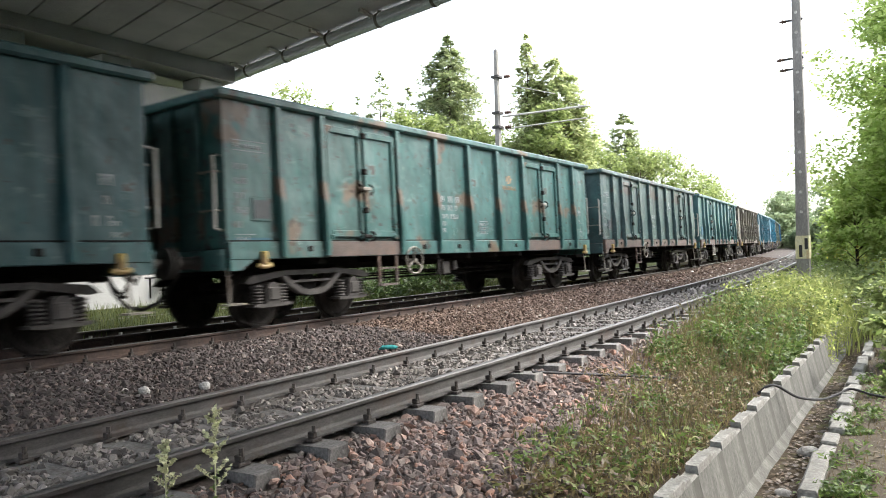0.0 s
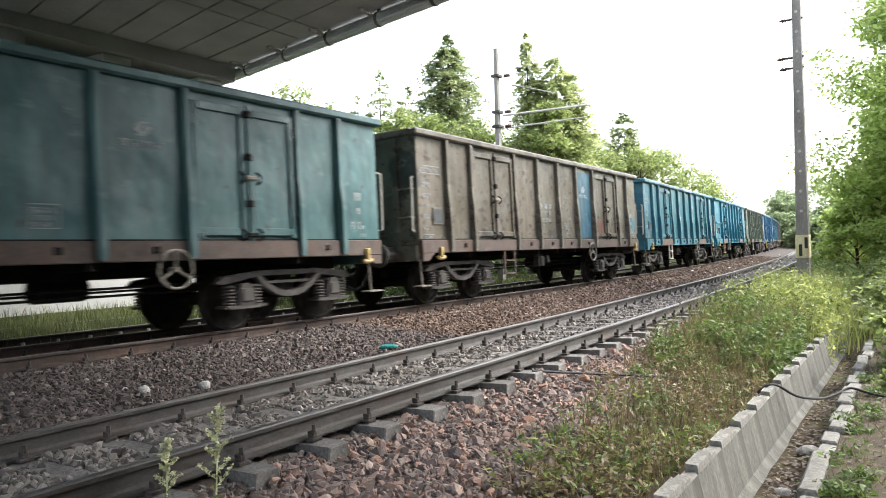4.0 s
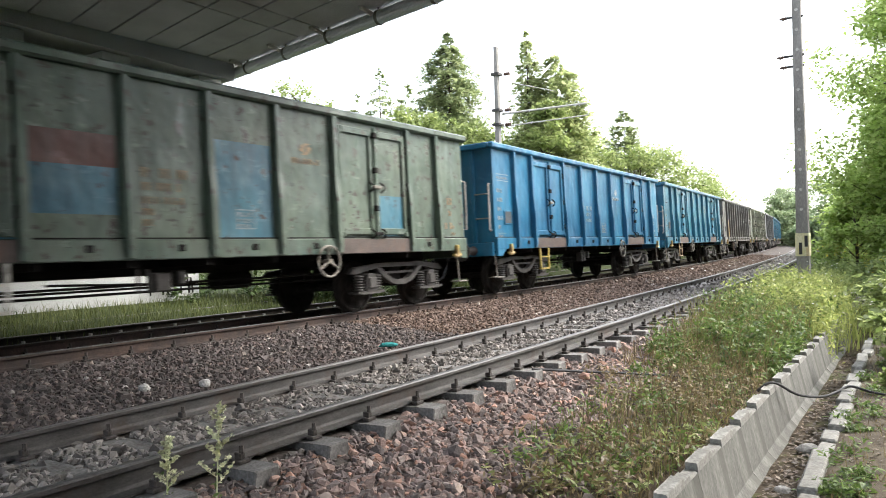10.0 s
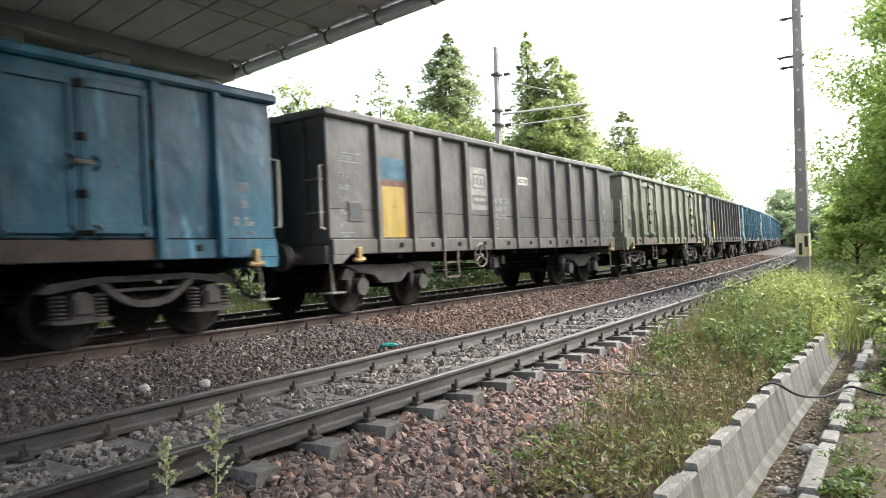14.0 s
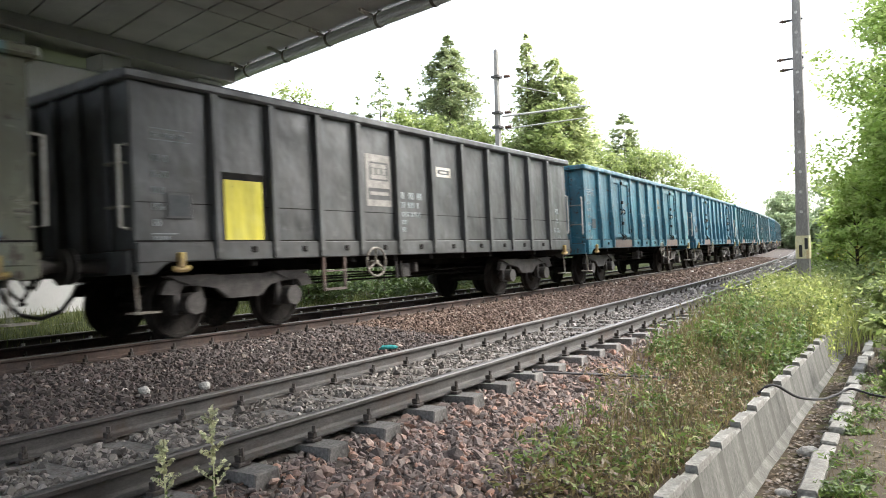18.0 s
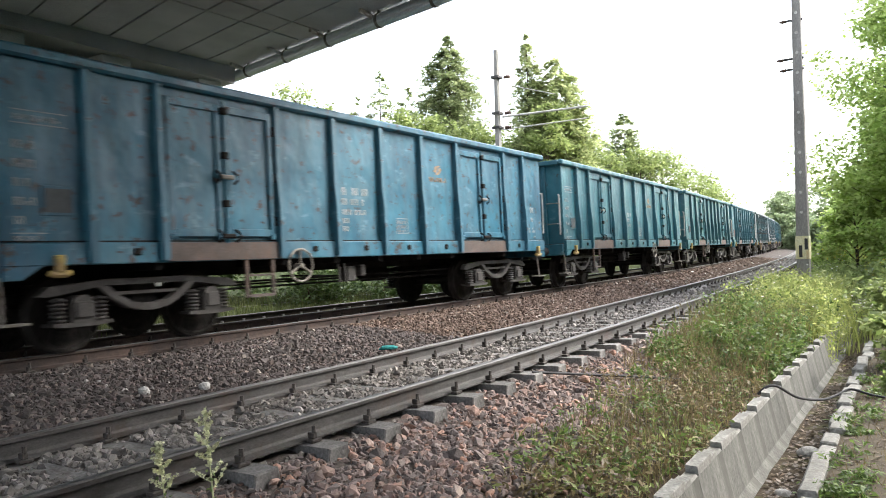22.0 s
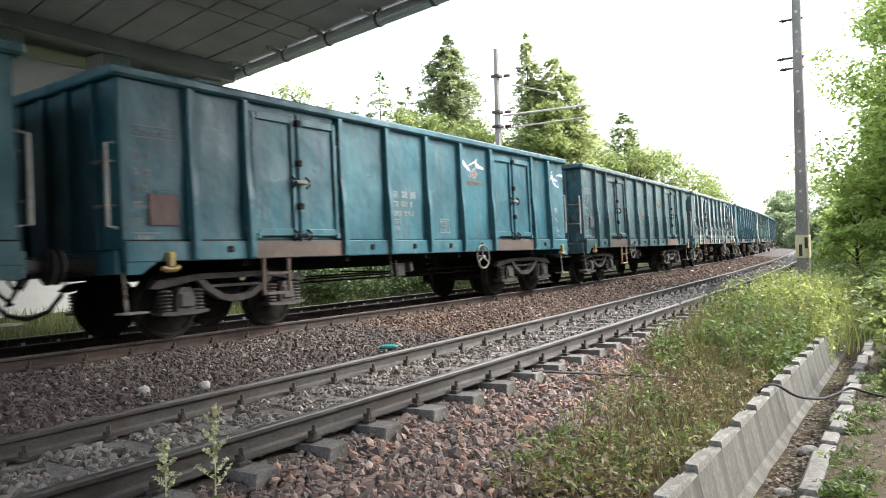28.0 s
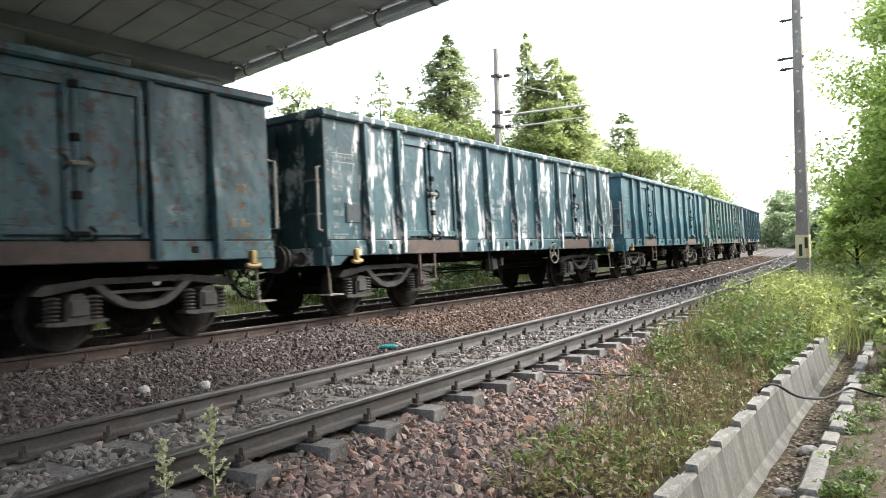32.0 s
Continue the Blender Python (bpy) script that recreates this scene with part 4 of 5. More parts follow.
def rail(parent, lat, near, side_mat, name, drop=0.0):
    ss = np.concatenate([np.arange(-60, 60, 1.0), np.arange(60, 200, 2.0)])
    verts, faces, n = [], [], len(RAIL)
    for s in ss:
        for dy, dz in RAIL:
            verts.append(on_track(s, lat + dy, dz - drop, near)[0])
    for i in range(len(ss) - 1):
        for j in range(n):
            a, b = i * n + j, i * n + (j + 1) % n
            faces.append((a, b, b + n, a + n))
    ob = mesh_object("rail", verts, faces, side_mat, name, parent=parent)
    ob.data.materials.append(M_RAIL_TOP)
    ob.data.polygons.foreach_set("material_index", np.array([1 if (k % n) in (7, 8, 9) else 0 for k in range(len(faces))], np.int32))
    return ob


def sleeper_bm():
    bm = bmesh.new()
    prof = [(-1.11, 0.125, 0.088), (-1.1, 0.125, 0.1), (-0.5, 0.125, 0.1), (0.5, 0.125, 0.1), (1.1, 0.125, 0.1), (1.11, 0.125, 0.088)]
    rings = []
    for y, wb, wt in prof:
        z1 = -0.173 - (0.008 if abs(y) <= 0.5 else 0) - (0.012 if abs(y) == 1.11 else 0)
        rings.append([bm.verts.new(p) for p in ((-wb, y, -0.36), (wb, y, -0.36), (wt, y, z1), (-wt, y, z1))])
    for a, b in zip(rings, rings[1:]):
        for j in range(4):
            bm.faces.new((a[j], b[j], b[(j + 1) % 4], a[(j + 1) % 4]))
    bm.faces.new(rings[0])
    bm.faces.new(rings[-1][::-1])
    bmesh.ops.recalc_face_normals(bm, faces=bm.faces)
    return bm


def fix_bm():
    bm = bmesh.new()
    for s in (-1, 1):
        box(bm, -0.05, 0.05, s * 0.115 - 0.035, s * 0.115 + 0.035, -0.175, -0.15, 0.005)
        box(bm, -0.022, 0.022, s * 0.1 - 0.03, s * 0.1 + 0.03, -0.15, -0.105, 0.006)
        tube(bm, [(0, s * 0.118, -0.12), (0, s * 0.118, -0.06)], 0.016, 6)
    return bm


def track(label, near, first, side_mats, last=95):
    tr = empty("railway_track", Matrix(), label, "railway track", "", "structure")
    rail(tr, -0.7525, near, side_mats[0], "rail nearer the path")
    rail(tr, 0.7525, near, side_mats[1], "rail")
    s, i = first, 0
    while s < last:
        j = RNG.uniform(-0.02, 0.02)
        sl = part("sleeper", sleeper_bm, M_SLEEPER, tr, m=track_pose(s + j, near) @ pose(0, 0, -0.003, 0, 0, RNG.uniform(-0.8, 0.8)), key="sleeper")
        if s > -4 and s < 45:
            for y in (-0.7525, 0.7525):
                part("fastening", fix_bm, M_FIX, sl, m=Matrix.Translation((0, y, 0.003)), key="fix")
        s += 0.632
    return tr


track("straight empty railway track on concrete sleepers in ballast", True, -6.99, (M_RAIL, M_RAIL))
track("curved railway track that carries the train", False, -5.2, (M_RAIL_RED, M_RAIL_RED))

# a third track behind, sunk in the grass
old = empty("railway_track", Matrix(), "old railway track sunk in rough grass behind the train", "railway track", "", "structure")
rail(old, 3.6, False, M_OLDRAIL, "old rail with pale fastenings", 0.09)
rail(old, 5.1, False, M_OLDRAIL, "old rail overgrown with grass", 0.0)
for k in range(44):
    p_, h_ = on_track(2.0 + k * 0.6, 3.6, -0.09)
    part("fastening", fix_bm, M_OLDFIX, old, m=Matrix.Translation(p_) @ Matrix.Rotation(h_, 4, "Z") @ Matrix.Diagonal((2.2, 1.5, 1.3, 1)), key="oldfix")

# ---- ballast stones ----
def stone_mat(name, stops):
    m, nd, lk, b = mat(name, 0.9)
    g = nd.new("ShaderNodeNewGeometry")
    c = ramp(nd, lk, g.outputs["Random Per Island"], stops)
    b.inputs["Specular IOR Level"].default_value = 0.15
    n = noise_tex(nd, lk, 60, detail=3)
    c = mix(nd, lk, ramp(nd, lk, n, [(0.3, (0.75,)), (0.7, (1.0,))]), (0.05, 0.04, 0.034), c)
    lk.new(c, b.inputs["Base Color"])
    bump(nd, lk, b, n, 0.5, 0.01)
    return m


STONE_BROWN = stone_mat("brown_ballast", [(0.0, (0.06, 0.052, 0.05)), (0.4, (0.09, 0.078, 0.074)), (0.7, (0.115, 0.1, 0.095)), (0.95, (0.145, 0.112, 0.098)), (0.99, (0.27, 0.23, 0.2)), (1.0, (0.42, 0.4, 0.37))])
STONE_RUST = stone_mat("rust_dusted_ballast", [(0.0, (0.075, 0.055, 0.045)), (0.4, (0.13, 0.092, 0.073)), (0.7, (0.175, 0.125, 0.098)), (0.95, (0.22, 0.16, 0.125)), (1.0, (0.42, 0.38, 0.34))])
STONE_RED = stone_mat("reddish_ballast", [(0.0, (0.12, 0.105, 0.1)), (0.3, (0.2, 0.168, 0.158)), (0.6, (0.26, 0.21, 0.193)), (0.85, (0.33, 0.235, 0.198)), (0.95, (0.4, 0.24, 0.18)), (1.0, (0.44, 0.39, 0.35))])
STONE_GREY = stone_mat("grey_ballast", [(0.0, (0.12, 0.11, 0.101)), (0.5, (0.19, 0.175, 0.161)), (0.85, (0.255, 0.236, 0.217)), (1.0, (0.38, 0.35, 0.32))])


def hulls(n):
    """A few angular stone shapes: hulls of random points."""
    out = []
    for _ in range(n):
        bm = bmesh.new()
        for _k in range(13):
            p = RNG.normal(0, 1, 3)
            bm.verts.new(p / np.linalg.norm(p) * RNG.uniform(0.88, 1.08))
        bmesh.ops.convex_hull(bm, input=bm.verts)
        loose = [v for v in bm.verts if not v.link_faces]
        bmesh.ops.delete(bm, geom=loose, context="VERTS")
        bmesh.ops.triangulate(bm, faces=bm.faces)
        bm.verts.index_update()
        out.append((np.array([v.co[:] for v in bm.verts]), np.array([[q.index for q in p.verts] for p in bm.faces])))
        bm.free()
    return out


HULLS = hulls(16)


def rot_mats(n, tilt=math.pi):
    a, b, c = RNG.uniform(0, 2 * math.pi, n), RNG.uniform(-tilt, tilt, n), RNG.uniform(0, 2 * math.pi, n)
    ca, sa, cb, sb, cc, sc = np.cos(a), np.sin(a), np.cos(b), np.sin(b), np.cos(c), np.sin(c)
    z = np.zeros(n)
    o = np.ones(n)
    rz = np.stack([ca, -sa, z, sa, ca, z, z, z, o], -1).reshape(n, 3, 3)
    rx = np.stack([o, z, z, z, cb, -sb, z, sb, cb], -1).reshape(n, 3, 3)
    r2 = np.stack([cc, -sc, z, sc, cc, z, z, z, o], -1).reshape(n, 3, 3)
    return rz @ rx @ r2


SLEEP_S = np.arange(-10, 70, 0.5)
SLEEP_X = np.array([on_track(k, 0, 0, True)[0].x for k in SLEEP_S])


def stones(name, x0, x1, v0, v1, density, size, label, material, lift=0.0):
    """Angular stones strewn over a strip beside the main line."""
    n = int((x1 - x0) * (v1 - v0) * density)
    x, v = RNG.uniform(x0, x1, n), RNG.uniform(v0, v1, n)
    y = v + np.interp(x, LINE_X, LINE_Y)
    keep = np.ones(n, bool)
    for c in (-NEAR_OFF - 0.7525, -NEAR_OFF + 0.7525):
        keep &= np.abs(v - c) > 0.085
    far = np.array([aside(k) for k in x])
    for c in (-0.7525, 0.7525):
        keep &= np.abs(v - c - far) > 0.085
    # sleepers of the near track stay mostly clear
    ph = (np.interp(x, SLEEP_X, SLEEP_S) + 6.99) % 0.632
    on = (np.abs(v + NEAR_OFF) < 1.2) & (np.minimum(ph, 0.632 - ph) < 0.12)
    keep &= ~(on & (RNG.random(n) > 0.18))
    x, y, v = x[keep], y[keep], v[keep]
    n = len(x)
    r = size * RNG.lognormal(0, 0.3, n)
    sc = r[:, None] * np.stack([RNG.uniform(0.85, 1.35, n), RNG.uniform(0.75, 1.15, n), RNG.uniform(0.5, 0.9, n)], -1)
    R_ = rot_mats(n)
    z = ground_z(x, y) + r * RNG.uniform(0.0, 0.45, n) + lift
    o = np.stack([x, y, z], -1)
    pick = RNG.integers(0, len(HULLS), n)
    V, F, base = [], [], 0
    for k, (hv, hf) in enumerate(HULLS):
        w = np.where(pick == k)[0]
        p = np.einsum("nij,nkj->nki", R_[w], hv[None] * sc[w][:, None, :]) + o[w][:, None, :]
        V.append(p.reshape(-1, 3))
        F.append((hf[None] + (base + np.arange(len(w)) * len(hv))[:, None, None]).reshape(-1, 3))
        base += len(w) * len(hv)
    ob = bulk(name, np.concatenate(V), np.concatenate(F), material, label, "ballast", "stuff")
    ob.data.shade_flat()
    return ob


stones("ballast_stones", 1.5, 9.5, -6.75, -5.45, 1350, 0.029, "loose angular reddish ballast stones on the shoulder", STONE_RED)
stones("ballast_stones", 1.5, 9.5, -5.45, -3.7, 1000, 0.027, "loose angular grey ballast stones between the rails", STONE_GREY)
stones("ballast_stones", 2.5, 9.5, -3.7, -0.0, 950, 0.027, "loose angular brown ballast stones between the tracks", STONE_BROWN)
stones("ballast_stones", -6, 1.5, -6.6, -0.2, 150, 0.035, "loose angular ballast stones under the bridge", STONE_BROWN)
stones("ballast_stones", 9.5, 13, -6.5, -5.4, 560, 0.036, "loose angular reddish ballast stones on the shoulder", STONE_RED)
stones("ballast_stones", 13, 20, -6.2, -5.4, 380, 0.038, "loose angular reddish ballast stones on the shoulder", STONE_RED)
stones("ballast_stones", 9.5, 20, -5.4, -3.7, 380, 0.03, "loose angular grey ballast stones between the rails", STONE_GREY)
stones("ballast_stones", 9.5, 20, -3.7, -0.1, 560, 0.029, "loose angular brown ballast stones between the tracks", STONE_RUST)
stones("ballast_stones", 20, 60, -6.0, -3.6, 45, 0.06, "loose angular grey ballast stones far along the track", STONE_GREY)
stones("ballast_stones", 20, 60, -3.6, -0.4, 100, 0.045, "loose angular rust-dusted ballast stones far along the track", STONE_RUST)
stones("ballast_stones", 2.0, 16, 0.3, 2.4, 60, 0.035, "loose angular ballast stones behind the train's track", STONE_BROWN)
stones("ballast_stones", 3.0, 10.5, -7.35, -6.7, 150, 0.03, "scattered small stones on the dry soil", STONE_RED)
stones("ballast_stones", 10.5, 18, -6.9, -6.1, 90, 0.033, "scattered small stones under the weeds", STONE_RED)

# ---- concrete retaining wall with its drain ----
def panel_bm():
    """One cast panel: leaning face, flared foot and three stepped teeth on top."""
    bm = bmesh.new()

    def run(x0, x1, yz):
        a = [bm.verts.new((x0, y, z)) for y, z in yz]
        b = [bm.verts.new((x1, y, z)) for y, z in yz]
        bm.faces.new(a)
        bm.faces.new(b[::-1])
        for i in range(len(yz)):
            j = (i + 1) % len(yz)
            bm.faces.new((a[j], a[i], b[i], b[j]))
    run(0, 0.742, [(1.485, -1.25), (1.485, -0.604), (1.392, -0.604), (1.3, -1.0), (1.2, -1.1), (1.13, -1.14), (1.13, -1.25)])
    bmesh.ops.recalc_face_normals(bm, faces=bm.faces)
    return bm


def tooth_bm(length, top, proud):
    bm = bmesh.new()
    yz = [(1.483, -0.602), (1.483, top + 0.006), (1.477, top), (1.408 - proud, top), (1.4 - proud, top - 0.008), (1.392 - proud, -0.602)]
    a = [bm.verts.new((0, y, z)) for y, z in yz]
    b = [bm.verts.new((length, y, z)) for y, z in yz]
    bm.faces.new(a)
    bm.faces.new(b[::-1])
    for i in range(len(yz)):
        j = (i + 1) % len(yz)
        bm.faces.new((a[j], a[i], b[i], b[j]))
    bmesh.ops.recalc_face_normals(bm, faces=bm.faces)
    return bm


wall = empty("retaining_wall", Matrix(), "low grey concrete retaining wall of notched panels beside a drain", "retaining wall", "", "structure")
px = 3.1
while px < 26:
    panel = part("panel", panel_bm, M_PANEL, wall, m=pose(px, 0, RNG.uniform(-0.005, 0.005), 0, 0, 0), key="panel")
    for x0, ln, top, proud in ((0.004, 0.4, -0.538, 0.004), (0.408, 0.165, -0.565, 0.0), (0.577, 0.162, -0.585, 0.0)):
        part("tooth", lambda: tooth_bm(ln, top, proud), M_CAP, panel, "pale cast tooth", m=bay(x0), key="tooth%.3f" % x0)
    px += 0.744
kerb = empty("kerb", Matrix(), "row of uneven small concrete kerb blocks along the path", "kerb", "", "structure")
px = 3.2
while px < 15:
    k = int(RNG.integers(0, 3))
    L = (0.3, 0.42, 0.55)[k]
    part("kerb_block", lambda: nb((0, L, -0.07, 0.07, -0.3, 0.0), bevel=0.016), M_CAP, kerb,
         m=pose(px, 0.74 + 0.006 * (px - 6) + RNG.uniform(-0.02, 0.02), -0.735 + RNG.uniform(-0.03, 0.02), RNG.uniform(-3, 3), RNG.uniform(-3, 3), RNG.uniform(-3, 3)), key="kerb%d" % k)
    px += L + RNG.uniform(0.005, 0.05)

# ---- cables lying across the wall and over the ballast ----
def hose(pts, r, label):
    ob = new("hose", bpy.data.meshes.new("hose"))
    bm = bmesh.new()
    fine = []
    P4 = [Vector(p) for p in pts]
    P4 = [P4[0] * 2 - P4[1]] + P4 + [P4[-1] * 2 - P4[-2]]
    for a, b, c, d in zip(P4, P4[1:], P4[2:], P4[3:]):
        for k in range(6):
            t = k / 6
            fine.append(0.5 * ((2 * b) + (c - a) * t + (2 * a - 5 * b + 4 * c - d) * t * t + (3 * b - a - 3 * c + d) * t ** 3))
    fine.append(P4[-2])
    tube(bm, fine, r, 7)
    bm.to_mesh(ob.data)
    bm.free()
    ob.data.materials.append(M_CABLE)
    return tagged(ob, label, "hose")


hose([(8.5, 1.55, -0.6), (8.56, 1.46, -0.52), (8.66, 1.37, -0.53), (8.9, 1.2, -0.68), (9.3, 1.0, -0.76), (9.6, 0.86, -0.74), (9.75, 0.74, -0.7), (9.65, 0.5, -0.735), (9.55, 0.2, -0.74), (9.5, -0.6, -0.745)], 0.015, "black rubber hose hanging over the concrete wall")
hose([(7.0, 3.55, -0.26), (7.5, 3.2, -0.34), (8.1, 2.75, -0.43), (8.6, 2.3, -0.52), (8.9, 1.9, -0.58)], 0.014, "thin black cable lying on the ballast")

# ---- road bridge overhead ----
SK = 0.205


def edge_x(y):
    return 12.57 + SK * (y - 14.75)


bridge = empty("road_bridge", Matrix.Translation((10, 15, 5.3)), "concrete road bridge deck crossing over the tracks", "bridge", "", "structure")
BI = Matrix.Translation((-10, -15, -5.3))


def slab(x_of, y0, y1, z0, z1, w):
    bm = bmesh.new()
    v = []
    for z in (z0, z1):
        v += [bm.verts.new((x_of(y0) - w, y0, z)), bm.verts.new((x_of(y0), y0, z)), bm.verts.new((x_of(y1), y1, z)), bm.verts.new((x_of(y1) - w, y1, z))]
    for q in ((3, 2, 1, 0), (4, 5, 6, 7), (0, 1, 5, 4), (1, 2, 6, 5), (2, 3, 7, 6), (3, 0, 4, 7)):
        bm.faces.new([v[i] for i in q])
    return bm


part("deck", slab(lambda y: edge_x(y) + 0.33, -25, 32, 6.05, 6.6, 14), M_BRIDGE, bridge, m=BI)
part("parapet", slab(lambda y: edge_x(y) + 0.33, -25, 32, 6.6, 7.5, 0.25), M_BRIDGE, bridge, m=BI)
rows_y = [14.745, 11.75, 10.94, 7.95, 7.14, 4.15, 3.34, 0.35, -0.46, -3.4, -6.4]
for r, (ya, yb) in enumerate(zip(rows_y, rows_y[1:])):
    for c in range(15):
        xo = c * 0.862
        part("soffit_panel", slab(lambda y: edge_x(y) - xo - 0.024, yb + 0.024, ya - 0.024, 6.0 + (0.006 if (r + c) % 3 else 0.0), 6.06, 0.814), M_BRIDGE, bridge, m=BI)
part("end_beam", slab(lambda y: 12.6, 14.75, 15.7, 5.58, 6.04, 25), M_BRIDGE, bridge, m=Matrix.Translation((2.6, 0, 0.28)) @ Matrix.Rotation(radians(1.5), 4, "Y") @ Matrix.Translation((-12.6, -15, -5.58)))

pipe = empty("drain_pipe", Matrix.Translation((12.8, 14.75, 5.83)), "grey zinc drain pipe hung along the bridge edge", "pipe")
PI = Matrix.Translation((-12.8, -14.75, -5.83))
part("tube", nt([(edge_x(y) + 0.19, y, 5.84) for y in np.arange(16.6, -12, -1.0)], 0.14, 16), M_ZINC, pipe, m=PI)
for y in (14.3, 12.55, 10.85, 9.15, 7.55, 5.9, 4.2):
    part("bracket", tube(nb((edge_x(y) + 0.17, edge_x(y) + 0.21, y - 0.03, y + 0.03, 5.84, 6.06)), [(edge_x(y) + 0.19, y - 0.035, 5.84), (edge_x(y) + 0.19, y + 0.035, 5.84)], 0.155, 16), M_CONC, pipe, m=PI)
    part("outlet", nt([(edge_x(y) - 0.25, y + 0.15, 5.98), (edge_x(y) + 0.25, y + 0.1, 5.88)], 0.05, 8), M_CREAM, pipe, m=PI)

pier = empty("bridge_pier", Matrix.Translation((5, 16, -0.4)), "pale concrete bridge pier wall with a cap and bearings", "pier", "", "structure")
QI = Matrix.Translation((-5, -16, 0.4))
part("shaft", nb((-14, 12.0, 15.6, 16.6, -0.8, 4.4), bevel=0.05), M_WALL, pier, m=QI)
part("footing", nb((-14.3, 12.2, 15.3, 17.0, -0.9, -0.2), bevel=0.03), M_WALL, pier, m=QI)
part("cap", nb((-14, 12.3, 15.2, 16.9, 4.35, 5.3), bevel=0.04), M_WALL, pier, m=QI)
for bx in (7.15, 9.5, 12.05, 3.6):
    part("bearing", nb((bx - 0.42, bx + 0.3, 14.95, 15.6, 5.3, 5.575 + 0.0262 * (12.6 - bx)), bevel=0.02), M_WALL, pier, m=QI)

for gx0, strokes in ((10.55, ((0, 0, 0, 1), (-0.5, 1, 0.5, 1))), (10.9, ((0, 0, 0, 1), (0, 0.5, 0.6, 1), (0, 0.5, 0.6, 0))), (11.25, ((0, 0, 0, 1), (0.6, 0, 0.6, 1), (0, 0.5, 0.6, 0.5))), (11.6, ((0, 1, 0.2, 0), (0.2, 0, 0.4, 0.8), (0.4, 0.8, 0.6, 0)))):
    for ua, va, ub, vb in strokes:
        part("paint_stroke", nt([(gx0 + ua * 0.28, 15.598, 0.12 + va * 0.5), (gx0 + ub * 0.28, 15.598, 0.12 + vb * 0.5)], 0.022, 6), M_BLACK, pier, "black sprayed scribble", m=QI)
# added wall, always out of view: blocks sky light and reflections on the wagons
part("abutment", nb((-24, 27, -8.5, -7.5, -1.4, 6.04)), M_UNSEEN, bridge, "unseen plain dark wall, added to block sky light", m=BI)

# ---- catenary masts ----
def mast(x, y, h, r0, r1, label, holes=True, lean=0.0):
    m = empty("catenary_mast", pose(x, y, float(ground_z(x, y)) - 0.1, 0, lean, 0), label, "mast")
    bm = bmesh.new()
    box(bm, -r0, r0, -r0 * 0.8, r0 * 0.8, 0, h, taper=(r0 - r1, (r0 - r1) * 0.8))
    part("pole", bm, M_POLE, m)
    if holes:
        for i in range(int((h - 2.5) / 0.47)):
            z = 2.4 + i * 0.47
            k = r0 + (r1 - r0) * z / h
            part("climbing_hole", nt([(-k - 0.004, 0, z), (-k - 0.001, 0, z)], 0.035, 10), M_CREAM, m, "pale climbing hole")
    return m


near_mast = mast(18.87, 2.34, 9.6, 0.175, 0.09, "weathered grey concrete catenary mast with a pale yellow band")
part("warning_band", nb((-0.176, 0.176, -0.146, 0.146, 1.3, 1.84)), M_BAND, near_mast, "pale yellow painted band")
part("band_mark", nb((-0.182, -0.177, 0.0, 0.07, 1.34, 1.62)), M_BLACK, near_mast, "black painted mark")
part("band_mark", nb((-0.182, -0.177, -0.12, -0.05, 1.52, 1.78)), M_BLACK, near_mast, "black painted mark")
for z, ln in ((6.05, 0.3), (5.8, 0.24), (6.96, 0.22)):
    arm = part("cross_arm", nt([(0, ln, z), (0, -0.13, z)], 0.03, 6), M_STEEL, near_mast)
    part("insulator", lathe(bmesh.new(), [(0.02, 0), (0.05, 0.02), (0.03, 0.05), (0.055, 0.08), (0.03, 0.11), (0.02, 0.16)], Matrix.Translation((0, ln, z)), 10), M_INSUL, near_mast)

far_mast = mast(26.3, 14.6, 9.75, 0.14, 0.09, "grey concrete catenary mast behind the train", False)
for za, zb, r in ((6.95, 7.3, 0.045), (6.42, 6.8, 0.03)):
    part("bracket_arm", nt([(0.1, -0.15, za), (2.05, -3.1, zb)], r, 8), M_CREAM, far_mast, "pale grey bracket tube")
part("stay", nt([(0.2, -0.3, 8.3), (1.4, -2.0, 7.85)], 0.02, 6), M_CREAM, far_mast)
for z in (8.6, 7.1, 6.5):
    part("clamp", nb((-0.2, 0.2, -0.18, 0.18, z - 0.05, z + 0.05)), M_STEEL, far_mast)
    part("insulator", lathe(bmesh.new(), [(0.03, 0), (0.09, 0.04), (0.05, 0.09), (0.09, 0.14), (0.05, 0.19), (0.09, 0.24), (0.03, 0.3)], Matrix.Translation((0.15, -0.55, z)), 10), M_INSUL, far_mast)


# ---- small things lying about ----
def lump(name, x, y, z, sx, sy, sz, material, label, category, seed):
    r = np.random.default_rng(seed)
    bm = bmesh.new()
    bmesh.ops.create_icosphere(bm, subdivisions=2, radius=1)
    for v in bm.verts:
        k = 1 + 0.25 * noise.noise(v.co * 1.3 + Vector((seed, 0, 0)))
        v.co = Vector((v.co.x * sx * k, v.co.y * sy * k, max(-0.5, v.co.z) * sz * k))
    ob = new(name, bpy.data.meshes.new(name))
    bm.to_mesh(ob.data)
    bm.free()
    ob.data.materials.append(material)
    ob.matrix_basis = pose(x, y, z, 0, 0, r.uniform(0, 180))
    return tagged(ob, label, category)


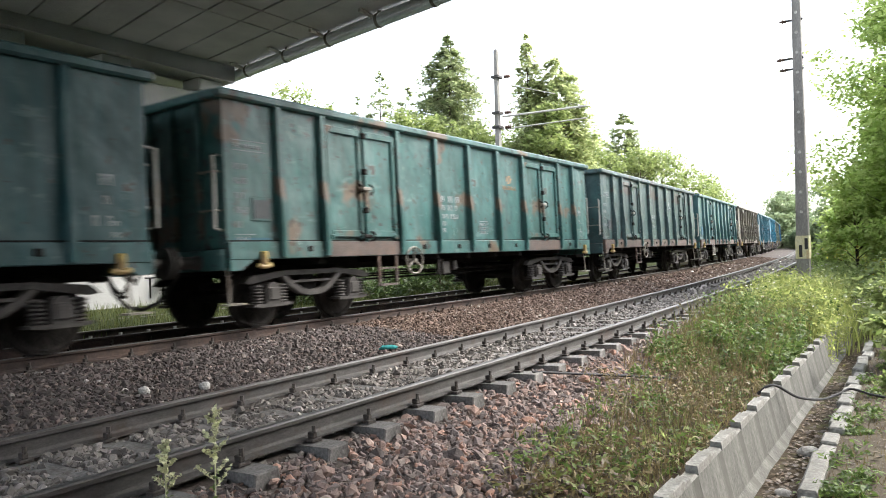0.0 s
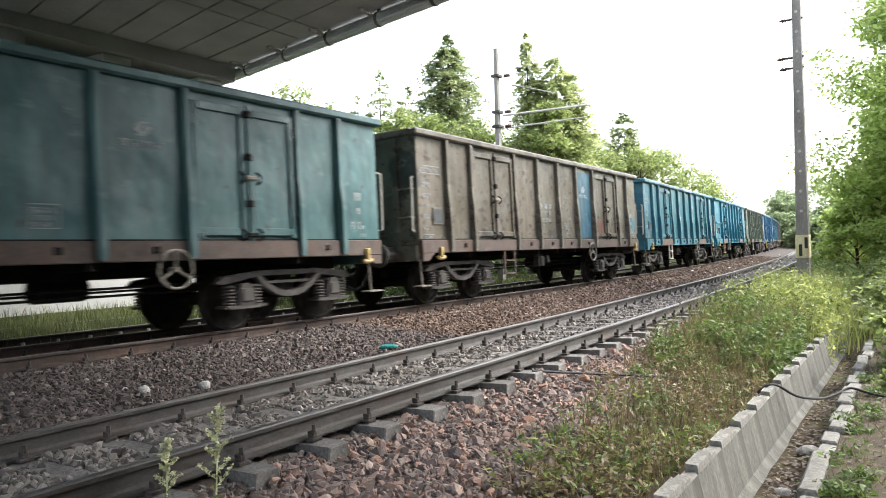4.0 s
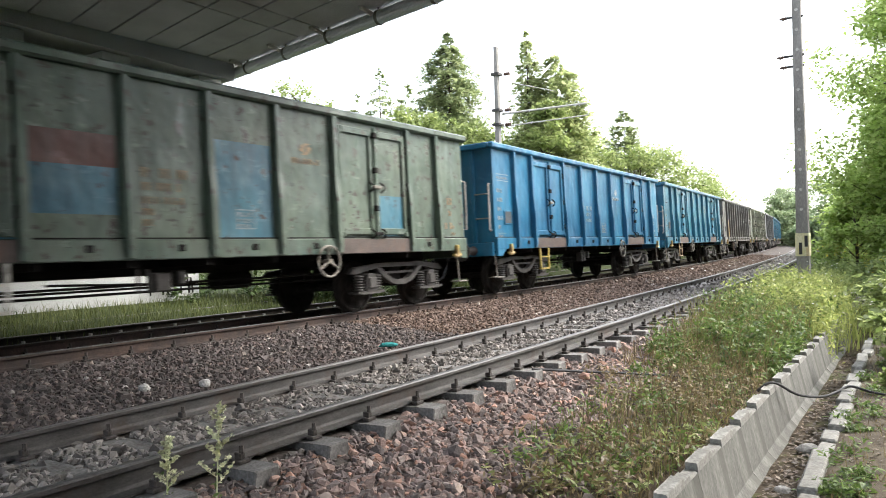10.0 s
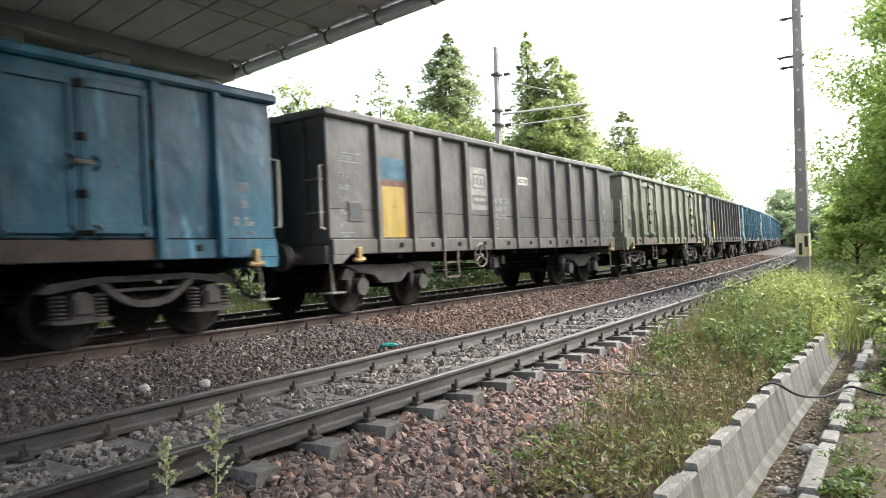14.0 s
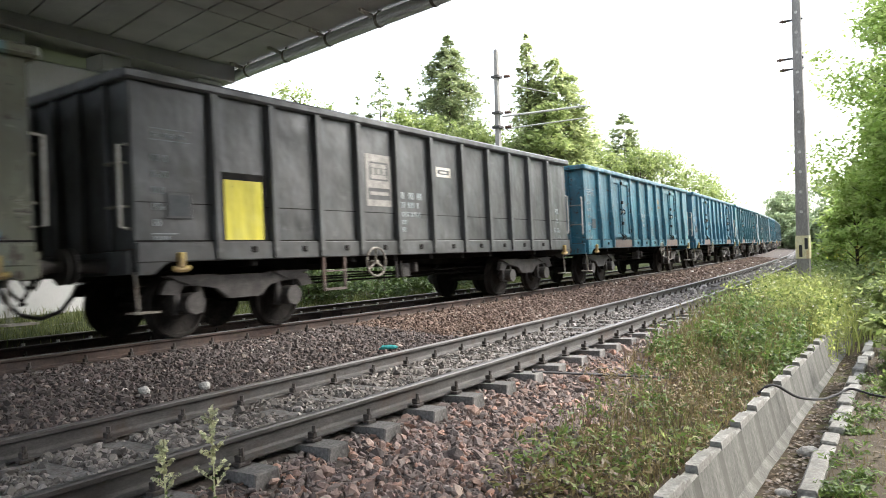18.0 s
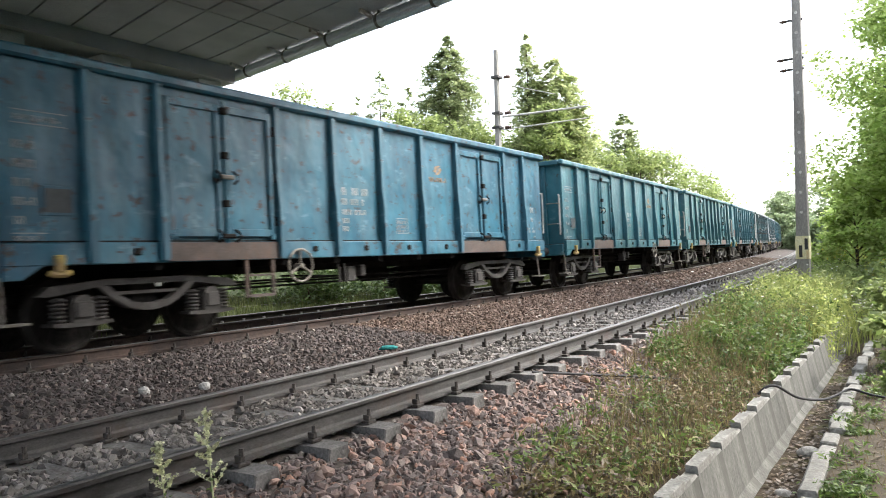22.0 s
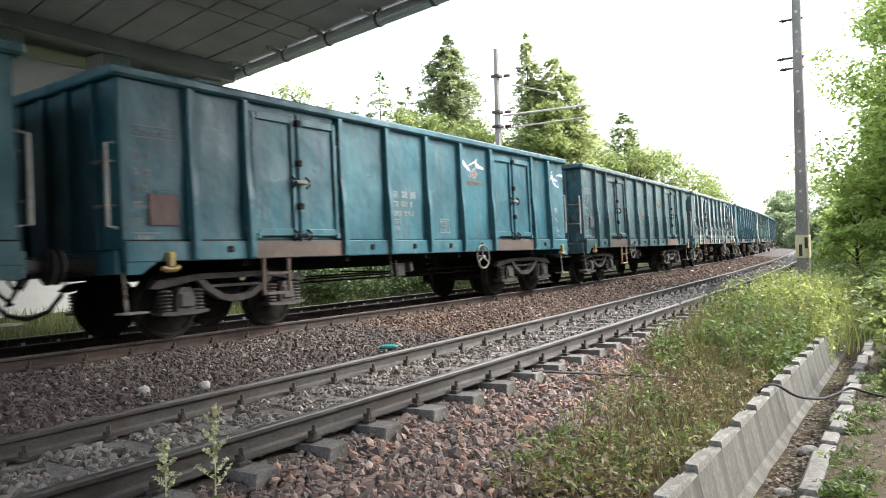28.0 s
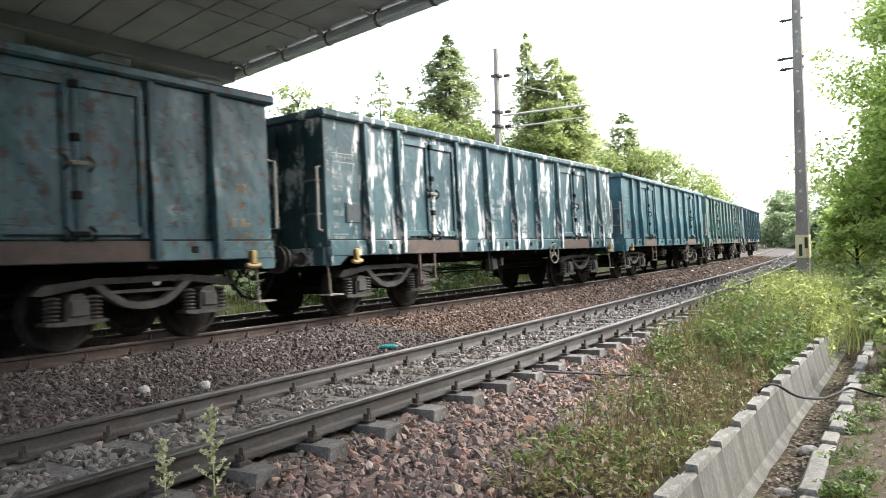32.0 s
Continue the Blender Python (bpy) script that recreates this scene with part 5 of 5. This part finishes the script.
M_PALE = surface("pale_limestone", (0.4, 0.39, 0.37), (0.58, 0.57, 0.54), 12, 0.9)
M_RAG = surface("teal_cloth", (0.02, 0.16, 0.16), (0.05, 0.28, 0.27), 20, 0.9)
lump("stone", 4.33, 6.55, -0.245, 0.065, 0.055, 0.05, M_PALE, "pale rounded stone lying on the ballast", "stone", 1)
lump("stone", 4.79, 6.2, -0.25, 0.05, 0.06, 0.055, M_PALE, "pale squarish stone beside the rail", "stone", 2)
lump("stone", 5.05, 8.2, -0.19, 0.06, 0.035, 0.025, M_PALE, "flat pale stone on the ballast", "stone", 3)
lump("stone", 4.36, 7.4, -0.23, 0.03, 0.03, 0.03, M_PALE, "small pale stone on the ballast", "stone", 4)
lump("rag", 7.8, 6.15, -0.235, 0.14, 0.07, 0.04, M_RAG, "crumpled teal rag beside the rail", "rag", 5)
lump("paper_scrap", 6.02, 0.93, -1.03, 0.1, 0.06, 0.02, M_CREAM, "crumpled white paper in the drain", "litter", 6)
lump("rubble", 7.9, 0.98, -1.02, 0.12, 0.1, 0.06, M_PALE, "pale lump of concrete lying in the drain", "rubble", 7)
lump("rubble", 6.6, 1.02, -1.05, 0.08, 0.07, 0.04, M_PALE, "pale lump of concrete lying in the drain", "rubble", 8)

# ---- trees ----
def leaf_cloud(name, c, size, material, parent=None, label="", category="", kind="", flat=math.pi, long=1.6):
    """Many small leaves: a folded rhombus at each centre."""
    n = len(c)
    base = np.array([(-0.5 * long, 0, 0), (0, 0.42, 0.12), (0.5 * long, 0, 0), (0, -0.42, 0.12)])
    s = (size * RNG.uniform(0.6, 1.4, n))[:, None, None]
    v = np.einsum("nij,nkj->nki", rot_mats(n, flat), base[None] * s) + c[:, None, :]
    f = np.arange(n * 4).reshape(n, 4)
    return bulk(name, v.reshape(-1, 3), f, material, label, category, kind, parent)


def leafy_tree(x, y, h, r, leaves, label, count=5000, size=0.28, base=0.25, clumps=26, name="deciduous_tree"):
    zg = float(ground_z(x, y)) - 0.1
    t = empty(name, Matrix.Translation((x, y, zg)), label, "tree")
    bm = bmesh.new()
    lean = RNG.uniform(-0.3, 0.3, 2)
    tube(bm, [(0, 0, 0), (lean[0] * 0.3, lean[1] * 0.3, h * 0.35), (lean[0], lean[1], h * 0.85)], [h * 0.022, h * 0.016, h * 0.004], 8)
    cs = []
    for k in range(clumps):
        u = RNG.uniform(0, 1)
        z = h * (base + (1 - base) * u)
        w = r * (0.35 + 0.75 * math.sin(math.pi * min(1, 0.18 + 0.8 * u))) * RNG.uniform(0.45, 1.0)
        a = RNG.uniform(0, 2 * math.pi)
        c = np.array((w * math.cos(a), w * math.sin(a), z))
        cs.append(c)
        z1 = max(h * 0.12, z - w * 0.7)
        tube(bm, [(0, 0, z1), (c[0] * 0.5, c[1] * 0.5, (z1 + z) / 2 + 0.1), tuple(c)], [h * 0.005, h * 0.003, h * 0.001], 5, False)
    part("trunk", bm, M_BARK, t)
    pts, twigs = [], 11
    for c in cs:
        rc = r * RNG.uniform(0.3, 0.55)
        for _k in range(twigs):
            q = RNG.normal(0, 1, 3)
            q /= np.linalg.norm(q)
            o = c + q * rc * RNG.uniform(0.35, 1.05) * np.array((1, 1, 0.75))
            n = max(3, int(count / clumps / twigs * RNG.uniform(0.5, 1.5)))
            pts.append(o + RNG.normal(0, 1, (n, 3)) * rc * np.array((0.28, 0.28, 0.15)))
    leaf_cloud("crown", np.concatenate(pts), size, leaves, t, flat=1.1)
    return t


def conifer(x, y, h, shape, label, count=7000, leaves=None, droop=0.35, sparse=1.0, name="spruce_tree", size=0.2):
    """shape: branch length against metres below the tip."""
    r = max(l for d, l in shape)
    t = empty(name, Matrix.Translation((x, y, float(ground_z(x, y)) - 0.1)), label, "tree")
    bm = bmesh.new()
    tube(bm, [(0, 0, 0), (0, 0, h)], [h * 0.009, 0.015], 8)
    pts = []
    nbr = int(h * 22 * sparse)
    for k in range(nbr):
        u = 1 - RNG.random() ** 0.85
        u = 0.1 + 0.89 * u
        z = h * u
        l = float(np.interp(h - z, *zip(*shape))) * RNG.uniform(0.55, 1.12)
        a = RNG.uniform(0, 2 * math.pi)
        o = np.array((0, 0, z))
        tip = np.array((l * math.cos(a), l * math.sin(a), z - l * droop + 0.12 * l * RNG.normal()))
        if k % 3 == 0:
            tube(bm, [(0, 0, z), tuple(tip)], [0.03, 0.008], 4, False)
        n = max(4, int(count / nbr * (0.35 + l / r * 1.6)))
        q = RNG.uniform(0.08, 1.0, (n, 1)) ** 0.6
        p = o + q * (tip - o) + RNG.normal(0, 1, (n, 3)) * np.array((0.13, 0.13, 0.07)) * (0.25 + l * 0.35)
        p[:, 2] -= np.abs(RNG.normal(0, 0.16, n)) * q[:, 0] * min(l, 1.5)
        pts.append(p)
    part("trunk", bm, M_BARK, t)
    leaf_cloud("crown", np.concatenate(pts), size, leaves or L_SPRUCE, t, flat=0.9, long=2.2)
    return t


conifer(46.2, 29.8, 17.8, ((0, 0.1), (0.8, 0.5), (1.4, 1.1), (2.4, 2.0), (4, 2.6), (7, 3.0), (18, 3.8)), "tall dark green spruce behind the tracks", 26000, sparse=1.8, size=0.17)
conifer(45.3, 22.7, 16.2, ((0, 0.06), (0.8, 0.45), (2, 1.0), (4, 1.3), (6, 1.9), (16, 2.6)), "tall spruce with drooping branches behind the tracks", 11000, L_LARCH, droop=0.9, sparse=1.2, size=0.17)
conifer(46.5, 21.1, 14.6, ((0, 0.5), (1, 1.5), (2.5, 2.4), (5, 3.0), (15, 3.5)), "broad yellow-green larch behind the tracks", 24000, L_LARCH, droop=0.5, name="larch_tree", sparse=1.5, size=0.18)
THIN = ((0, 0.05), (1, 0.55), (2, 1.2), (4, 1.7), (15, 2.4))
conifer(47.5, 37.6, 16.5, THIN, "sparse dark spruce against the sky", 4200, sparse=0.45, droop=0.05, size=0.16)
conifer(46.2, 38.9, 14.4, THIN, "sparse dark spruce against the sky", 3600, sparse=0.45, droop=0.05, size=0.16)
conifer(48.6, 35.5, 15.1, THIN, "sparse dark spruce against the sky", 3600, sparse=0.45, droop=0.05, size=0.16)
conifer(60, 21.0, 12.7, ((0, 0.2), (0.8, 0.8), (1.8, 1.5), (3.5, 2.0), (12, 2.4)), "dark pine behind the tracks", 8000, droop=-0.1, size=0.18, sparse=1.1, name="pine_tree")
for x, y, h, r, n in ((41, 24.6, 9.2, 2.6, 6000), (36, 27, 9.4, 2.2, 4500), (39, 27.4, 9.8, 2.2, 4500), (43.5, 20.5, 10.4, 2.0, 4500), (52, 21, 9.0, 2.6, 5000), (58, 19.2, 8.6, 2.8, 5000), (66, 19.6, 9.4, 2.8, 5000), (62, 19.4, 8.6, 2.6, 4500),
                      (72, 18.6, 8.6, 2.8, 4000), (82, 20, 8.4, 3.0, 4000), (36.3, 36, 12.4, 2.8, 6000), (50, 34, 10.4, 3.4, 5000), (92, 21.0, 8.0, 3.2, 3500), (56, 31, 11.0, 3.6, 4000), (52, 26, 10.4, 3.2, 4500), (62, 24.5, 9.6, 3.4, 4500), (48, 38, 11, 3.4, 4000), (46, 19, 7, 2.4, 4500)):
    leafy_tree(x, y, h, r, L_BIRCH, "light green leafy tree behind the railway", int(n * 1.5), 0.19, base=0.08, clumps=48)
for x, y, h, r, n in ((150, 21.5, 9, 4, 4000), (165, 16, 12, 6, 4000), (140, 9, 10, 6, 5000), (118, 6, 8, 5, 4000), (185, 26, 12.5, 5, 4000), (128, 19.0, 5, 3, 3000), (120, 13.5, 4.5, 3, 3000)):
    leafy_tree(x, y, h, r, L_FAR, "leafy tree far down the line, haze put into its pale green", n * 2, 0.36, base=0.02, clumps=30)
for x, y, h, r, n, s in ((28.2, -1.0, 11.4, 2.9, 85000, 0.115), (26.3, -3.0, 9.6, 2.6, 26000, 0.12), (30.5, -0.3, 7.4, 2.0, 22000, 0.12), (34, -0.9, 7.2, 2.2, 16000, 0.14), (42, 0.6, 7.0, 2.4, 7000, 0.22), (52, 1.2, 6.6, 2.6, 6000, 0.26), (66, 2.6, 7.0, 3.0, 5000, 0.3)):
    leafy_tree(x, y, h, r, L_MAPLE, "dense broad-leaved green maple beside the path", n, s, base=0.1, clumps=84, name="maple_tree")
for x, y, h, r, n, s in ((29.5, 1.9, 3.4, 1.3, 6000, 0.12), (24.5, -1.2, 2.4, 0.9, 3000, 0.11), (46, 2.4, 4.4, 1.8, 4000, 0.2), (36, 1.6, 4.0, 1.6, 5000, 0.15), (33, 0.3, 5.0, 1.6, 5000, 0.15), (58, 3.2, 4.6, 2.0, 4000, 0.24)):
    leafy_tree(x, y, h, r, L_MAPLE, "sunny light green bush beside the path", n, s, base=0.06, clumps=30, name="bush")
# bushes behind the train, with shade put into their leaf colour, and beside the path
for x, y, h, r, n, s in ((16, 15.2, 1.7, 1.3, 2500, 0.1), (19.5, 14.6, 1.5, 1.2, 2200, 0.1), (23, 15.5, 2.0, 1.6, 2500, 0.12), (27, 16, 2.4, 1.8, 2500, 0.14), (33, 16.5, 2.6, 2.2, 2500, 0.16), (13.2, 15.0, 1.3, 0.9, 1500, 0.09), (11.3, 15.8, 1.1, 0.7, 1300, 0.08), (12.4, 17.2, 1.7, 1.1, 1500, 0.09), (10.9, 18.0, 1.6, 1.0, 1300, 0.09), (14.6, 14.2, 1.2, 1.0, 2000, 0.08), (17.6, 14.0, 1.3, 1.1, 2000, 0.09), (21, 14.2, 1.5, 1.3, 2000, 0.1), (25, 14.6, 1.8, 1.5, 2000, 0.12), (30, 15.2, 2.2, 1.8, 2000, 0.14), (37, 17, 2.6, 2.2, 2000, 0.16)):
    leafy_tree(x, y, h, r, L_DARKBUSH, "green bush behind the railway track", n, s, base=0.05, clumps=16, name="bush")
for x, y, h, r, n, s in ((12.3, 0.15, 0.95, 0.55, 1500, 0.085), (13.6, -0.2, 1.2, 0.7, 1600, 0.09), (15.5, 0.2, 1.2, 0.8, 1600, 0.09), (10.2, 0.35, 0.35, 0.22, 250, 0.06), (18.5, -0.2, 1.6, 1.0, 1600, 0.1), (22, 0.4, 1.6, 1.2, 1600, 0.12)):
    leafy_tree(x, y, h, r, L_BIRCH, "low broad-leaved green bush beside the path", n, s, base=0.05, clumps=14, name="bush")


L_STALK = leaf_mat("dry_stalks", (0.08, 0.06, 0.035), (0.3, 0.24, 0.14), 0.2)
L_DEAD = leaf_mat("dead_leaves", (0.05, 0.035, 0.022), (0.17, 0.12, 0.075), 0.1)


# ---- grasses and weeds ----
def blades(name, x, y, h, w, material, label, category="grass", bend=0.35, z=None):
    n = len(x)
    z = ground_z(x, y) - 0.02 if z is None else z
    a, l = RNG.uniform(0, 2 * math.pi, n), RNG.uniform(0.05, bend, n) * h
    d = np.stack([np.cos(a), np.sin(a), np.zeros(n)], -1)
    b = RNG.uniform(0, 2 * math.pi, n)
    s = np.stack([np.cos(b), np.sin(b), np.zeros(n)], -1) * (w * RNG.uniform(0.6, 1.4, n))[:, None]
    o = np.stack([x, y, z], -1)
    up = np.stack([np.zeros(n), np.zeros(n), h], -1)
    m = o + up * 0.55 + d * (l * 0.3)[:, None]
    t = o + up + d * l[:, None]
    v = np.stack([o - s, o + s, m + s * 0.75, m - s * 0.75, t + s * 0.12, t - s * 0.12], 1)
    k = (np.arange(n) * 6)[:, None]
    f = np.concatenate([k + np.array([[0, 1, 2, 3]]), k + np.array([[3, 2, 4, 5]])])
    return bulk(name, v.reshape(-1, 3), f, material, label, category, "stuff")


def strip(n, x0, x1, y0, y1, follow=False, power=1.0):
    x = x0 + (x1 - x0) * RNG.random(n) ** power
    y = RNG.uniform(y0, y1, n)
    if follow:
        y = y + np.interp(x, LINE_X, LINE_Y) - 9.093
    return x, y


def weeds(name, x, y, h, material, label, leaf=0.05, per=14):
    """Leafy upright weeds: stems as blades, leaves along them."""
    n = len(x)
    z = ground_z(x, y)
    c = []
    for i in range(n):
        u = RNG.random(per)
        c.append(np.stack([x[i] + RNG.normal(0, 0.05 + 0.05 * h[i], per), y[i] + RNG.normal(0, 0.05 + 0.05 * h[i], per), z[i] + u * h[i]], -1))
    return leaf_cloud(name, np.concatenate(c), leaf, material, None, label, "weeds", "stuff", flat=1.2, long=2.3)


gx, gy = strip(2400, 4.4, 10.5, 1.6, 2.5)
blades("grass", gx, gy, RNG.uniform(0.03, 0.18, 2400), 0.004, L_DRY, "dry yellowish grass beside the wall", bend=0.9)
gx, gy = strip(900, 5, 10, 1.62, 2.8)
blades("grass", gx, gy, RNG.uniform(0.05, 0.25, 900), 0.005, L_GRASS, "thin green grass beside the wall", bend=0.7)
gx, gy = strip(2600, 9.6, 20, 1.62, 3.1)
blades("grass", gx, gy, RNG.uniform(0.2, 0.85, 2600) * np.clip((gx - 6) / 6, 0.35, 1), 0.006, L_GRASS, "tall meadow grass on the bank", bend=0.6)
gx, gy = strip(3000, 8.5, 20, 1.62, 3.2)
blades("grass", gx, gy, RNG.uniform(0.25, 0.8, 3000) * np.clip((gx - 6) / 6, 0.4, 1), 0.005, L_DRY, "dry grass stalks on the bank", bend=0.6)
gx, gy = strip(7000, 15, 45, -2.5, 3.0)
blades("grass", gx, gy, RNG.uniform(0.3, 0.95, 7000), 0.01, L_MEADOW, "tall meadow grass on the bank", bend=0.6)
# the sunlight round the mast comes from the paler blade colour
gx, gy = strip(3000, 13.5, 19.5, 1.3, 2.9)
blades("grass", gx, gy, RNG.uniform(0.4, 1.0, 3000) * np.clip((gx - 8) / 8, 0.6, 1), 0.006, L_MEADOW, "tall grass round the mast, sunlight put into its colour", bend=0.5)
gx, gy = strip(6000, 40, 110, -3, 3.2, True)
blades("grass", gx, gy, RNG.uniform(0.2, 0.7, 6000), 0.03, L_GRASS, "meadow grass far along the line")
# grass colour darkened to stand for the shade of train and bridge
gx, gy = strip(15000, 4, 30, 12.95, 15.5, True)
blades("grass", gx, gy, RNG.uniform(0.04, 0.26, 15000), 0.006, L_ROUGH, "rough grass behind the train", bend=0.6)


def clumped(n, groups, x0, x1, y0, y1, spread):
    """Plants that stand in loose groups."""
    gx_, gy_ = RNG.uniform(x0, x1, groups), RNG.uniform(y0, y1, groups)
    k = RNG.integers(0, groups, n)
    return gx_[k] + RNG.normal(0, spread, n), np.clip(gy_[k] + RNG.normal(0, spread, n), y0, y1 + 0.1)


gx, gy = clumped(110, 60, 4.2, 9.2, 1.6, 2.55, 0.2)
weeds("weeds", gx, gy, RNG.uniform(0.06, 0.3, 110), L_WEED, "small leafy weeds on the dry soil", 0.028, 15)
gx, gy = clumped(40, 16, 4.1, 6.2, 1.65, 2.6, 0.22)
weeds("weeds", gx, gy, RNG.uniform(0.05, 0.2, 40), L_BIRCH, "bright green small weeds at the edge of the stones", 0.028, 14)
gx, gy = strip(120, 4.2, 9.5, 1.55, 2.45)
weeds("weeds", gx, gy, RNG.uniform(0.08, 0.3, 120), L_DRY, "withered brown weeds on the dry soil", 0.024, 18)
gx, gy = clumped(22, 10, 7.5, 11, 2.2, 2.9, 0.12)
weeds("weeds", gx, gy, RNG.uniform(0.06, 0.2, 22), L_WEED, "small leafy weeds among the stones", 0.05, 12)
gx, gy = clumped(540, 70, 9.2, 20, 1.6, 3.0, 0.24)
weeds("weeds", gx, gy, RNG.uniform(0.2, 0.75, 540) * np.clip((gx - 7) / 5, 0.45, 1), L_WEED, "leafy weeds on the bank", 0.04, 48)
# weeds in the same brightened green, sunlight included in the colour
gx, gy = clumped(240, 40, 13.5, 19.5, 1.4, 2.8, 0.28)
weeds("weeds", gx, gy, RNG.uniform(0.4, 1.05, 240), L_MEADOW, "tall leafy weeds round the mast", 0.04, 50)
gx, gy = clumped(460, 60, 18, 36, -1.5, 2.6, 0.5)
weeds("weeds", gx, gy, RNG.uniform(0.4, 0.95, 460), L_BIRCH, "light green leafy weeds on the bank", 0.06, 50)
gx, gy = strip(900, 5.2, 10.5, 1.6, 2.5)
blades("grass", gx, gy, RNG.uniform(0.12, 0.42, 900), 0.003, L_STALK, "thin dry stalks on the soil", bend=0.5)
gx, gy = strip(260, 7, 20, 1.65, 3.1)
weeds("weeds", gx, gy, RNG.uniform(0.2, 0.7, 260) * np.clip((gx - 5) / 6, 0.4, 1), L_DRY, "withered brown weeds on the bank", 0.02, 40)
fx, fy = strip(260, 12, 34, 0.3, 3.2)
leaf_cloud("flower_heads", np.stack([fx, fy, ground_z(fx, fy) + RNG.uniform(0.7, 1.2, 260)], -1), 0.05, L_FLOWER, None, "pale umbel flower heads in the grass", "flowers", "stuff", flat=0.5, long=1.0)


fx, fy = clumped(300, 14, 20, 27, 0.2, 2.2, 0.25)
leaf_cloud("flower_heads", np.stack([fx, fy, ground_z(fx, fy) + RNG.uniform(1.1, 1.5, 300)], -1), 0.05, L_GOLD, None, "golden yellow flower heads above the grass", "flowers", "stuff", flat=0.6, long=1.0)
fx, fy = clumped(260, 9, 15.5, 18, 0.1, 1.2, 0.2)
leaf_cloud("flower_heads", np.stack([fx, fy, ground_z(fx, fy) + RNG.uniform(0.75, 0.95, 260)], -1), 0.05, L_FLOWER, None, "greyish white flower heads beside the wall", "flowers", "stuff", flat=0.4, long=1.0)
gx, gy = strip(1600, 3.2, 15, 0.86, 1.2)
leaf_cloud("dead_leaves", np.stack([gx, gy, ground_z(gx, gy) + RNG.uniform(0, 0.03, 1600)], -1), 0.035, L_DEAD, None, "dead leaves and twigs lying in the drain", "litter", "stuff", flat=0.5)
gx, gy = strip(900, 4, 14, 0.3, 0.74, power=0.8)
leaf_cloud("dead_leaves", np.stack([gx, gy, ground_z(gx, gy) + RNG.uniform(0, 0.02, 900)], -1), 0.03, L_DEAD, None, "dead leaves along the kerb", "litter", "stuff", flat=0.4)
gx, gy = clumped(80, 14, 4.6, 12, 0.42, 0.66, 0.07)
weeds("weeds", gx, gy, RNG.uniform(0.03, 0.13, 80), L_WEED, "low green weeds along the kerb", 0.028, 22)
gx, gy = strip(700, 4.5, 14, 0.2, 0.66)
blades("grass", gx, gy, RNG.uniform(0.03, 0.14, 700), 0.004, L_DRY, "dry grass along the kerb", bend=0.8)


# ---- mugwort stalks in the foreground, stirred by the air ----
def mugwort(x, y, h, label, tilt):
    t = empty("mugwort", Matrix.Translation((x, y, float(ground_z(x, y)))), label, "weed")
    top = Vector((tilt * h, 0.02, h))
    bm = nt([(0, 0, 0), tuple(top * 0.5 + Vector((tilt * 0.1, 0, 0))), tuple(top)], [0.006, 0.004, 0.0015], 6)
    part("stem", bm, L_MUG, t)
    for k in range(11):
        u = 0.3 + 0.065 * k
        o = top * u
        a = k * 2.4
        L_ = 0.095 * (1.25 - u) * h / 0.5
        tip = o + Vector((math.cos(a) * L_, math.sin(a) * L_, L_ * 0.9))
        sp = part("spray", nt([tuple(o), tuple((o + tip) / 2 + Vector((0, 0, -0.01))), tuple(tip)], [0.003, 0.002, 0.001], 5), L_MUG, t)
        n = 34
        q = RNG.uniform(0.15, 1.05, (n, 1))
        c = np.array(o) + q * np.array(tip - o) + RNG.normal(0, 0.006, (n, 3))
        leaf_cloud("bud_cluster", c, 0.018, L_MUG, sp, kind="stuff", flat=1.3, long=1.3)
    c = np.array(top) * RNG.uniform(0.55, 1.03, (130, 1)) + RNG.normal(0, 0.006, (130, 3))
    leaf_cloud("flower_spike", c, 0.02, L_MUG, t, kind="stuff", flat=1.3, long=1.3)
    c = np.array(top) * RNG.uniform(0.05, 0.5, (9, 1)) + RNG.normal(0, 0.02, (9, 3))
    leaf_cloud("foliage", c, 0.026, L_WEED, t, kind="stuff", flat=1.2, long=1.8)
    return t


L_MUG = leaf_mat("mugwort_buds", (0.6, 0.62, 0.38), (0.86, 0.85, 0.6), 0.35)
MUG_A = mugwort(2.62, 3.33, 0.62, "pale green flowering mugwort stalk in front of the rail", 0.02)
MUG_B = mugwort(2.5, 3.6, 0.4, "slender pale mugwort stalk in front of the rail", 0.0)


motions()
